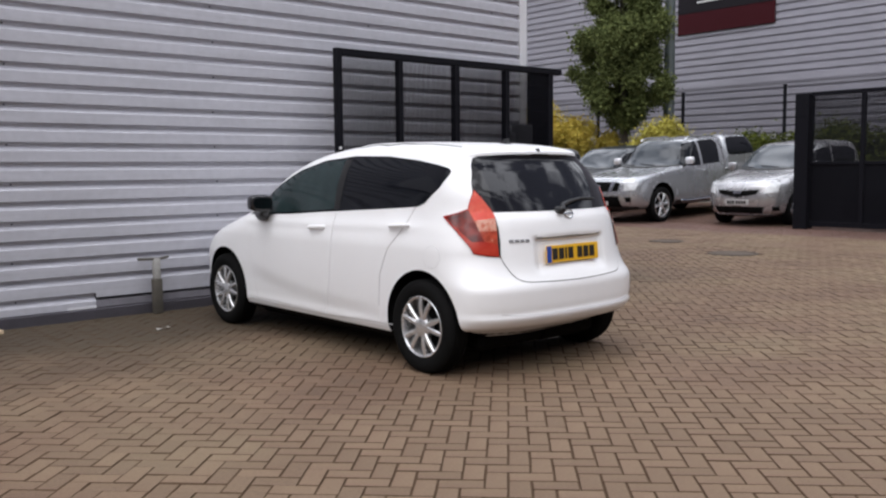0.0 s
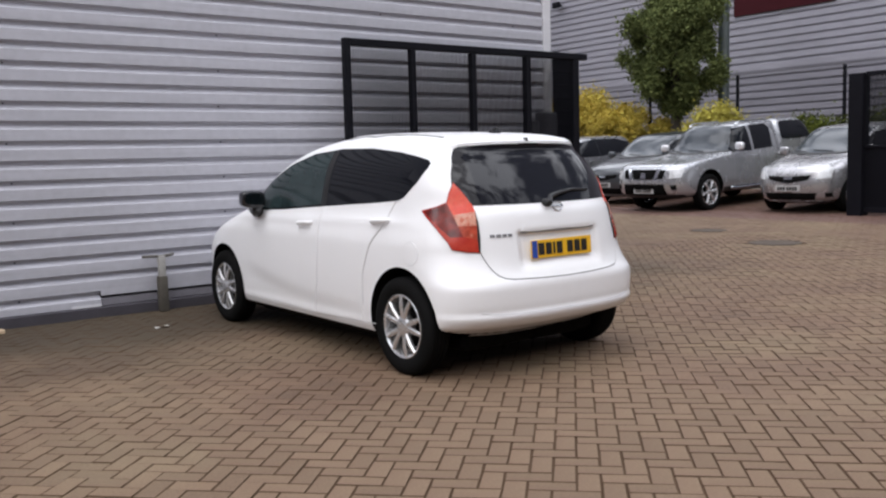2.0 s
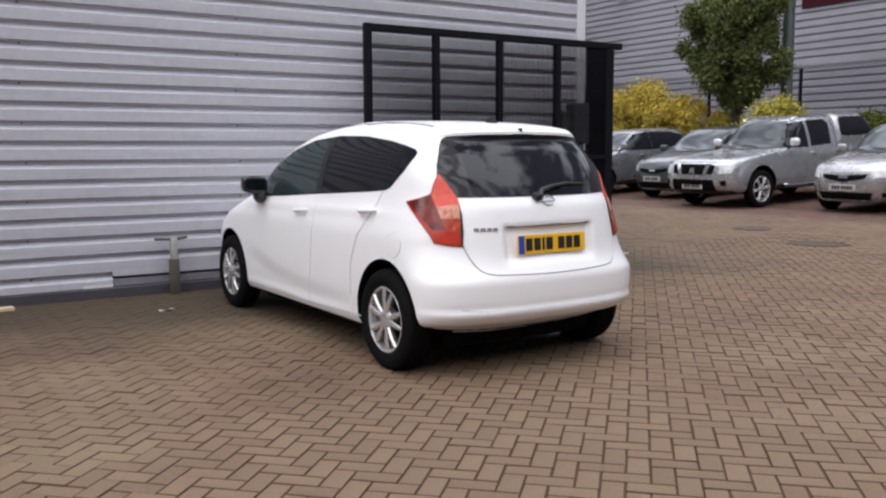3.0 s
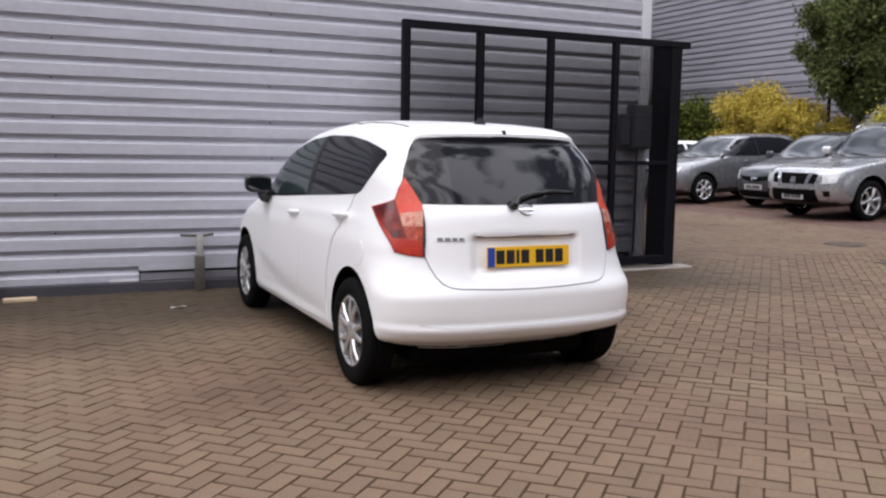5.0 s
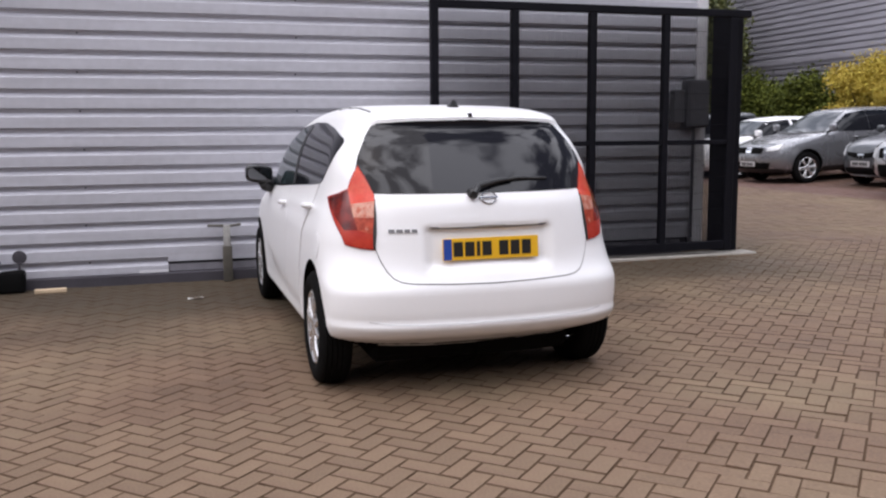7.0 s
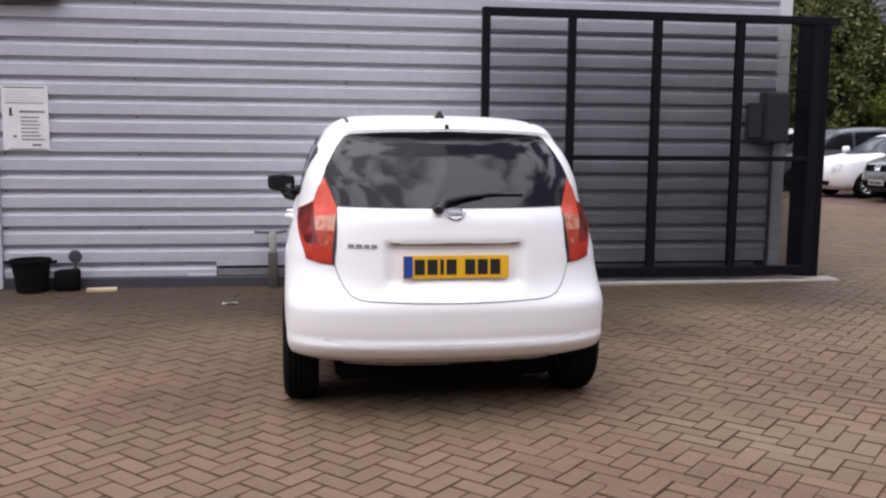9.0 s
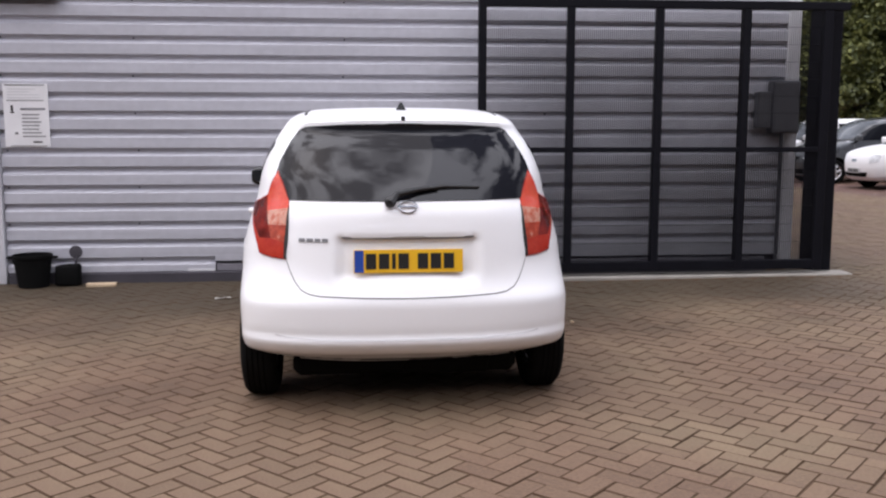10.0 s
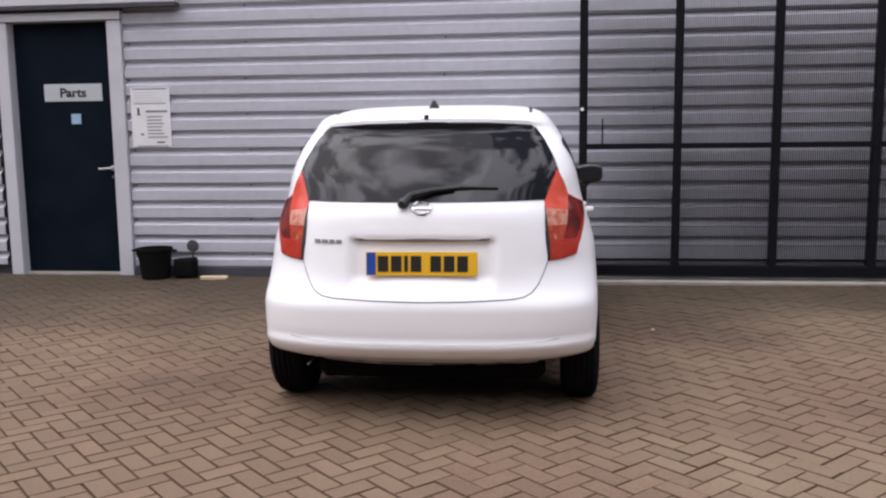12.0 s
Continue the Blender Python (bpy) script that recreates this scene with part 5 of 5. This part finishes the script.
def build_far_building():
    w = thing("wall_east", "pale ribbed steel wall of the unit across the yard", "wall", kind="structure")
    def sheet(y0, y1, z0, z1, x):
        bm = bmesh.new()
        prof = cladding_profile(z0, z1, 0.06, 0.267, 0.9, groove=0.075, slope=0.025)
        n = max(1, int((y1 - y0) / 3))
        cols = [[bm.verts.new((x + d, y0 + (y1 - y0) * i / n, z)) for d, z in prof] for i in range(n + 1)]
        for a, b in zip(cols, cols[1:]):
            for j in range(len(prof) - 1):
                bm.faces.new((a[j], a[j + 1], b[j + 1], b[j]))
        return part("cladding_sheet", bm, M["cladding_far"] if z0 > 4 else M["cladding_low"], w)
    for y0, y1 in ((-12, 0), (0.003, 12), (12.003, 24), (24.003, 36), (36.003, 52)):
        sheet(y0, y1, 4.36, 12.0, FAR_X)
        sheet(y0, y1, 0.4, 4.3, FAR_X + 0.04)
    part("wall_core", box(FAR_X + 0.42, FAR_X + 0.8, -12, 52, -0.1, 12.0), M["cladding_far"], w)
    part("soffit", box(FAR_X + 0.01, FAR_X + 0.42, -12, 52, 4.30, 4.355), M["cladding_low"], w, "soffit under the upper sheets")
    part("parapet", box(FAR_X - 0.06, FAR_X + 0.5, -12, 52, 12.0, 12.2, 0.02), M["flashing"], w)
    b = thing("banner", "large dark and red banner fixed to the cladding", "banner")
    part("board", box(FAR_X - 0.07, FAR_X - 0.01, 16.5, 20.55, 7.2, 10.4, 0.01), M["banner_dark"], b, "dark upper part")
    part("red_field", box(FAR_X - 0.07, FAR_X - 0.01, 16.5, 20.55, 6.42, 7.197, 0.01), M["banner_red"], b, "dark red lower part")
    for y0, y1, z0, z1 in ((18.55, 19.7, 7.55, 7.60), (18.6, 18.65, 7.6, 7.9), (18.6, 19.0, 7.9, 7.95), (19.3, 19.8, 7.75, 7.8)):
        part("outline_bar", box(FAR_X - 0.078, FAR_X - 0.0702, y0, y1, z0, z1), M["paper"], b, "thin pale outline")
    f = thing("flood_light", "small dark flood light on the far cladding", "lamp", pose(FAR_X - 0.02, 29.79, 8.27))
    part("bracket", box(-0.25, 0.0, -0.04, 0.04, -0.04, 0.04, 0.005), M["steel_black"], f)
    part("head", box(-0.42, -0.22, -0.20, 0.20, -0.14, 0.12, 0.03), M["steel_black"], f)
    return w


build_far_building()


def build_column():
    c = thing("lamp_column", "tall green-grey steel column behind the tree", "column", pose(26.2, 18.3, 0.1))
    part("shaft", lathe([(0.22, 0), (0.22, 1.2), (0.19, 1.25), (0.17, 9.0), (0.15, 9.05)], 20, "z"), M["pole_green"], c, smooth=True)
    part("base_plate", box(-0.25, 0.25, -0.25, 0.25, -0.02, 0.03, 0.005), M["pole_green"], c)
    return c


build_column()


def bank_z(x):
    t = min(1.0, max(0.0, (x - 22.4) / 2.0))
    return 0.0068 * (x - 4.0) + 0.02 + 0.22 * (1 - t) + 0.55 * t * t * (3 - 2 * t)


def build_bank():
    bm = bmesh.new()
    xs = [22.4, 22.8, 23.2, 23.7, 24.3, 25, 26.5, 28, 29.98]
    ys = list(np.linspace(-6, 50, 40))
    rows = [[bm.verts.new((x, y, bank_z(x) + 0.06 * noise.noise((x, y * 0.6, 0)) * (x > 22.5))) for y in ys] for x in xs]
    for a, b in zip(rows, rows[1:]):
        for j in range(len(ys) - 1):
            bm.faces.new((a[j], b[j], b[j + 1], a[j + 1]))
    tagged(new("planting_bed", mesh_of("planting_bed", bm, M["soil"], True)), "bare brown soil bank along the far wall", "planting bed", kind="structure")
    k = box(22.28, 22.398, -6, 50, 0.20, 0.43, 0.015)
    tagged(new("kerb", mesh_of("kerb", k, M["concrete"])), "concrete kerb along the planting bed", "kerb", kind="structure")


build_bank()


# ---- planting ----
def leaf_cloud(name, clumps, count, size, material, parent, seed, label=""):
    """Many small folded leaves scattered in clumps: (centre, radii)."""
    rng = np.random.default_rng(seed)
    vol = np.array([r[0] * r[1] * r[2] for _, r in clumps])
    pick = rng.choice(len(clumps), count, p=vol / vol.sum())
    cen = np.array([c for c, _ in clumps])[pick]
    rad = np.array([r for _, r in clumps])[pick]
    d = rng.normal(size=(count, 3))
    d /= np.linalg.norm(d, axis=1)[:, None]
    p = cen + rng.normal(size=(count, 3)) * rad * 0.46
    a = rng.normal(size=(count, 3))
    a /= np.linalg.norm(a, axis=1)[:, None]
    b = np.cross(a, rng.normal(size=(count, 3)))
    b /= np.linalg.norm(b, axis=1)[:, None]
    s = size * (0.6 + 0.8 * rng.random(count))[:, None]
    v = np.stack([p - a * s, p + b * s * 0.5, p + a * s, p - b * s * 0.5], axis=1).reshape(-1, 3)
    me = bpy.data.meshes.new(name)
    me.from_pydata(v.tolist(), [], np.arange(count * 4).reshape(-1, 4).tolist())
    me.materials.append(M[material])
    ob = new(name, me)
    ob.parent = parent
    if label:
        ob["label"] = label
    return ob


def build_tree(x, y, h, crown_r, crown_lo, seed, material, label, leaves=16000, size=0.13, name="tree", lean=0.0, outline=None):
    rng = random.Random(seed)
    z0 = bank_z(x) if x > 22.4 else ground_z(x)
    t = thing(name, label, "tree", pose(x, y, z0))
    bm = bmesh.new()
    pts = [(0.06 * math.sin(k) + lean * k, 0.05 * math.cos(1.7 * k), h * 0.9 * k / 7) for k in range(8)]
    tube(pts, [0.15 * h / 7 * (1 - 0.12 * k) for k in range(8)], 10, bm)
    part("trunk", bm, M["bark"], t, smooth=True)
    clumps = []
    for k in range(130):
        f = (k + 0.5) / 130
        z = crown_lo + (h - crown_lo) * f
        if outline:
            prof = float(np.interp(f, [p[0] for p in outline], [p[1] for p in outline]))
        else:
            prof = 0.5 + 1.67 * f if f < 0.30 else 1.0 - 0.88 * ((f - 0.30) / 0.70)**1.1
        a = k * 2.4 + rng.random()
        r = crown_r * prof * (0.18 + 0.80 * math.sqrt(rng.random()))
        c = (r * math.cos(a) + lean * 5, r * math.sin(a), z)
        q = crown_r * (0.13 + 0.15 * rng.random()) * (0.6 + 0.4 * prof)
        clumps.append((c, (q, q, q * (0.8 + 0.5 * rng.random()))))
        if k % 8 == 0:
            zb = max(crown_lo * 0.8, z - r * 0.8)
            part("limb", tube([(0.02, 0.02, zb), (c[0] * 0.5, c[1] * 0.5, (zb + z) / 2 + 0.1), c], [0.05, 0.035, 0.015], 6), M["bark"], t)
    leaf_cloud("crown", clumps, leaves, size, material, t, seed, "clumped leafy crown")
    return t


def build_shrub(x, y, r, h, seed, material, label, leaves=5000, size=0.085, name="shrub", ry=None):
    rng = random.Random(seed)
    z0 = bank_z(x) if x > 22.4 else ground_z(x)
    s = thing(name, label, "shrub", pose(x, y, z0), group="shrubs on the bank")
    clumps = []
    bm = bmesh.new()
    for k in range(12):
        a, q = k * 2.4, r * math.sqrt((k + 0.3) / 12) * 0.8
        cx, cy = q * math.cos(a), q * math.sin(a) * ((ry or r) / r)
        cz = h * (0.38 + 0.42 * rng.random()) * (1 - 0.30 * (q / r)**2)
        rr = r * (0.28 + 0.18 * rng.random())
        clumps.append(((cx, cy, cz), (rr, rr, rr * 0.9)))
        clumps.append(((cx * 1.05, cy * 1.05, cz * 0.45), (rr, rr, rr)))
        tube([(cx * 0.15, cy * 0.15, -0.05), (cx * 0.6, cy * 0.6, cz * 0.5), (cx, cy, cz)], [0.03, 0.02, 0.008], 5, bm)
    part("stems", bm, M["bark"], s)
    leaf_cloud("foliage", clumps, leaves, size, material, s, seed, "dense small leaves")
    return s


TREE_Z = bank_z(24.45)
build_tree(24.45, 18.95, 9.4, 1.72, 2.7 - TREE_Z, 3, "leaf_tree", "dark green upright tree with a dense tapering crown", 110000, 0.055,
    outline=((0.0, 0.12), (0.07, 0.42), (0.16, 0.90), (0.26, 1.0), (0.38, 0.97), (0.48, 0.72), (0.62, 0.60), (0.80, 0.42), (1.0, 0.08)))
for i, (x, y, r, h) in enumerate([(24.2, 22.5, 1.4, 3.4), (24.3, 23.2, 1.1, 3.3), (24.0, 20.8, 1.1, 2.8), (24.6, 19.6, 0.9, 2.0)]):
    build_shrub(x, y, r, h, 20 + i, "leaf_yellow", "golden yellow leafy shrub on the bank", 30000, 0.046)
for i, (x, y, r, h) in enumerate([(23.9, 17.1, 1.05, 2.45), (24.1, 15.3, 1.0, 1.8)]):
    build_shrub(x, y, r, h, 40 + i, "leaf_lime", "yellow-green leafy shrub beside the tree", 26000, 0.046)
for i, (x, y, r, h) in enumerate([(24.3, 13.4, 1.2, 1.95), (24.3, 11.4, 1.2, 1.95), (24.4, 9.4, 1.2, 1.9), (24.4, 7.2, 1.1, 1.5), (24.5, 5.0, 1.1, 1.5)]):
    build_shrub(x, y, r, h, 50 + i, "leaf_dark", "low dull green shrub on the bank", 14000, 0.055)
for i, (x, y, r, h) in enumerate([(24.2, 25.5, 1.45, 3.0), (25.0, 29.0, 1.6, 3.3), (25.2, 32.2, 1.7, 3.5), (25.3, 35.4, 1.8, 3.6), (25.2, 38.5, 1.8, 3.7)]):
    build_shrub(x, y, r, h, 60 + i, "leaf_dark", "tall dark green shrub against the far wall", 20000, 0.068)
for i, (x, y, h, r) in enumerate([(24.2, 33.4, 11.0, 2.3), (22.6, 31.2, 7.0, 1.7), (27.0, 38.5, 12.0, 2.6), (19.5, 41.0, 11.0, 3.4), (14.0, 47.0, 11.0, 3.6), (22.8, 37.5, 11.0, 3.0), (18.0, 46.5, 12.0, 3.6)]):
    build_tree(x, y, h, r, 1.0, 80 + i, "leaf_back", "broad green tree at the end of the yard", 60000, 0.10)


# ---- fence posts on the bank ----
for y in (13.35, 16.85, 20.35, 9.85, 6.35):
    f = thing("fence_post", "thin black steel fence post on the bank", "fence post", pose(24.9, y, bank_z(24.9)), group="fence posts")
    part("post", box(-0.04, 0.04, -0.04, 0.04, -0.1, 3.0, 0.006), M["steel_black"], f)
    part("cap", box(-0.046, 0.046, -0.046, 0.046, 3.001, 3.025, 0.004), M["steel_black"], f)


# ---- walls out of view, added to block low light and deepen shade ----
tagged(new("south_light_block", mesh_of("south_light_block", box(-60, 80, -9.3, -9, -0.1, 8), M["light_block"])), "unseen grey wall added to block low southern light", "wall", kind="structure")


tagged(new("west_light_block", mesh_of("west_light_block", box(-16.3, -16, -8.99, 8.1, -0.1, 6), M["light_block"])), "unseen grey wall added to block low light from the side", "wall", kind="structure")


# ---- small things ----
def build_bucket():
    b = thing("bucket", "black plastic bucket standing by the door", "bucket", pose(1.24, 8.02, 0))
    part("pail", lathe([(0.125, 0.0), (0.13, 0.005), (0.165, 0.27), (0.175, 0.275), (0.175, 0.30), (0.158, 0.30), (0.12, 0.02)], 28, "z"), M["rubber"], b, smooth=True)
    for a in (-1, 1):
        part("ear", box(a * 0.165, a * 0.225, -0.03, 0.03, 0.262, 0.285, 0.008), M["rubber"], b, "moulded rim ear")
    part("bail", tube([(0.17 * math.cos(t), -0.02 - 0.1 * math.sin(t), 0.27 - 0.08 * math.sin(t)) for t in np.linspace(0, math.pi, 12)], 0.004, 6), M["steel_black"], b)
    return b


build_bucket()


def build_standpipe():
    s = thing("ground_anchor", "small dark round plate on a short stem beside the bucket", "fitting", pose(1.60, 8.06, 0))
    part("stem", tube([(0, 0, 0), (0, 0.01, 0.12), (0.01, 0.02, 0.27)], [0.018, 0.014, 0.012], 8), M["plinth"], s)
    part("plate", lathe([(0.02, 0.012), (0.058, 0.008), (0.06, -0.006), (0.02, -0.012)], 20, "y", centre=(0.01, 0.02, 0.31)), M["plinth"], s)
    bm = box(-0.16, 0.05, -0.07, 0.05, 0.0, 0.20, 0.03, segments=3)
    for q in bm.verts:
        q.co += Vector((0.02 * noise.noise(q.co * 14), 0.02 * noise.noise(q.co * 11 + Vector((3, 0, 0))), 0.03 * noise.noise(q.co * 12 + Vector((0, 5, 0))) * (q.co.z > 0.05)))
    part("foot", bm, M["rubber"], s, "dark lumpy rubber block", smooth=True)
    return s


build_standpipe()


def build_stub_pipe():
    p = thing("pipe_stub", "weathered plastic pipe stub at the foot of the wall", "pipe", pose(3.39, 8.085, 0))
    part("lower_pipe", box(-0.044, 0.042, -0.040, 0.040, 0.0, 0.335, 0.014, segments=2), M["pipe_brown"], p, "muddy brown lower length", smooth=True)
    part("upper_pipe", box(-0.032, 0.032, -0.030, 0.030, 0.33, 0.53, 0.010, segments=2), M["pipe_white"], p, "off-white upper length", smooth=True)
    part("side_arm", tube([(-0.17, 0.03, 0.525), (-0.06, 0.0, 0.522), (0.05, 0.0, 0.522), (0.13, 0.03, 0.53)], 0.013, 8), M["pipe_brown"], p, "thin cross arm", smooth=True)
    return p


build_stub_pipe()
bm = bmesh.new()
bmesh.ops.create_icosphere(bm, subdivisions=2, radius=0.014)
for q in bm.verts:
    q.co *= 1 + 0.35 * noise.noise(q.co * 60)
    q.co.z *= 0.6
tagged(new("pebble", mesh_of("pebble", bm, M["terracotta"], True)), "small pale pebble lying on the paving", "pebble").matrix_basis = pose(5.787, 5.96, ground_z(5.787) + 0.007)
tagged(new("timber_offcut", mesh_of("timber_offcut", box(-0.13, 0.13, -0.04, 0.04, 0.0, 0.035, 0.006), M["terracotta"])), "pale timber offcut lying on the paving", "offcut").matrix_basis = pose(1.86, 7.96, 0.0, 0, 0, 6)
bm = bmesh.new()
v = [bm.verts.new(p) for p in ((-0.07, -0.02, 0.004), (0.0, -0.03, 0.02), (0.07, -0.01, 0.006), (0.06, 0.03, 0.012), (0.0, 0.025, 0.004), (-0.06, 0.03, 0.014))]
for f in ((0, 1, 4, 5), (1, 2, 3, 4)):
    bm.faces.new([v[i] for i in f])
bmesh.ops.solidify(bm, geom=bm.faces[:], thickness=0.003)
tagged(new("litter", mesh_of("litter", bm, M["litter"])), "crumpled pale scrap of paper on the paving", "litter").matrix_basis = pose(3.07, 7.22, 0.002, 0, 0, 10)


def build_cover(x, y, r, label):
    c = thing("drain_cover", label, "drain cover", pose(x, y, ground_z(x)))
    part("frame", lathe([(r, -0.01), (r, 0.006), (r - 0.05, 0.008), (r - 0.05, -0.01)], 32, "z"), M["iron"], c)
    part("lid", lathe([(r - 0.06, -0.01), (r - 0.06, 0.006), (0.01, 0.007)], 32, "z"), M["iron"], c)


build_cover(12.9, 9.02, 0.30, "round dark iron drain cover in the paving")
build_cover(11.78, 7.07, 0.36, "large dark iron drain cover in the paving")


# ---- paving blocks: herringbone laid diagonally to the wall ----
def paved(x, y):
    if not (-12.0 < x < 22.2 and -8.0 < y < 34):
        return False
    if y > 8.26 and x < 8.75:
        return False
    if 5.15 < x < 9.07 and 7.76 < y < 8.1:
        return False
    for cx, cy, r in ((12.9, 9.02, 0.31), (11.78, 7.07, 0.37)):
        if math.hypot(x - cx, y - cy) < r:
            return False
    return True


def build_paving():
    U = 0.1005
    rng = random.Random(11)
    near, verts, faces, dirty, bays = [], [], [], [], []
    gap = 0.0025
    c45 = math.sqrt(0.5)
    for i in range(-150, 420):
        for j in range(-260, 290):
            c = (i - j) % 4
            if c == 0:
                u, v, du, dv = (i + 1) * U, (j + 0.5) * U, U, U / 2
            elif c == 3:
                u, v, du, dv = (i + 0.5) * U, (j + 1) * U, U / 2, U
            else:
                continue
            x, y = (u - v) * c45, (u + v) * c45
            if not paved(x, y):
                continue
            if 2.1 < x < 4.6 and 1.55 < y < 3.95 and len(near) < 300:
                near.append((x, y, c == 0, rng.uniform(-0.0012, 0.0012), rng.uniform(-0.35, 0.35)))
                continue
            z = ground_z(x) + rng.uniform(-0.0030, 0.0016)
            close = -4 < y < 8.3 and -8 < x < 13
            gap = 0.0025 if close else 0.0017
            du, dv = du - gap + rng.uniform(-0.0014, 0.0018), dv - gap + rng.uniform(-0.0014, 0.0018)
            x, y = x + rng.uniform(-0.0014, 0.0014), y + rng.uniform(-0.0014, 0.0014)
            tx, ty = rng.uniform(-0.006, 0.006), rng.uniform(-0.006, 0.006)
            k = len(verts)
            wear = 0.0022 if close else 0.0
            rings = ((1.0, -0.012), (1.0, -0.0040), (0.0, 0.0)) if close else ((1.0, -0.01), (1.0, 0.0))
            for flag, dz in rings:
                e = 0.0 if flag else 0.0027
                for a, b in ((-1, -1), (1, -1), (1, 1), (-1, 1)):
                    p, q = a * (du - e), b * (dv - e)
                    p, q = p + wear * rng.uniform(-1, 1), q + wear * rng.uniform(-1, 1)
                    verts.append((x + (p - q) * c45, y + (p + q) * c45, z + dz + p * tx + q * ty))
            for r in range(len(rings) - 1):
                o = k + 4 * r
                for m in range(4):
                    if close:
                        dirty.append(len(faces))
                    faces.append((o + m, o + (m + 1) % 4, o + 4 + (m + 1) % 4, o + 4 + m))
            o = k + 4 * (len(rings) - 1)
            if x > 15.3:
                bays.append(len(faces))
            faces.append((o, o + 1, o + 2, o + 3))
    me = bpy.data.meshes.new("paver_field")
    me.from_pydata(verts, [], faces)
    me.materials.append(M["paver_many"])
    me.materials.append(M["sand"])
    me.materials.append(M["paver_red"])
    for k in dirty:
        me.polygons[k].material_index = 1
    for k in bays:
        me.polygons[k].material_index = 2
    field = new("paver_field", me)
    field.parent = ground
    tagged(field, "brown clay paving blocks in diagonal herringbone", kind="stuff")
    gap = 0.0025
    shared = []
    for k in range(9):
        one = box(-U + gap, U - gap, -U / 2 + gap, U / 2 - gap, -0.012, 0.0, 0.0036)
        for v in one.verts:
            v.co.x, v.co.y = v.co.x + rng.uniform(-0.0022, 0.0022), v.co.y + rng.uniform(-0.0022, 0.0022)
        shared.append(mesh_of("paver", one, [M["paver_one"], M["sand"]]))
        for p in shared[-1].polygons:
            p.material_index = 0 if p.normal.z > 0.98 else 1
    for k, (x, y, flat, dz, tilt) in enumerate(near):
        p = new("paver", shared[(k * 5 + k // 7) % 9])
        p.parent = ground
        p.matrix_basis = pose(x, y, ground_z(x) + dz, tilt, -tilt * 0.7, 45 if flat else 135)


build_paving()
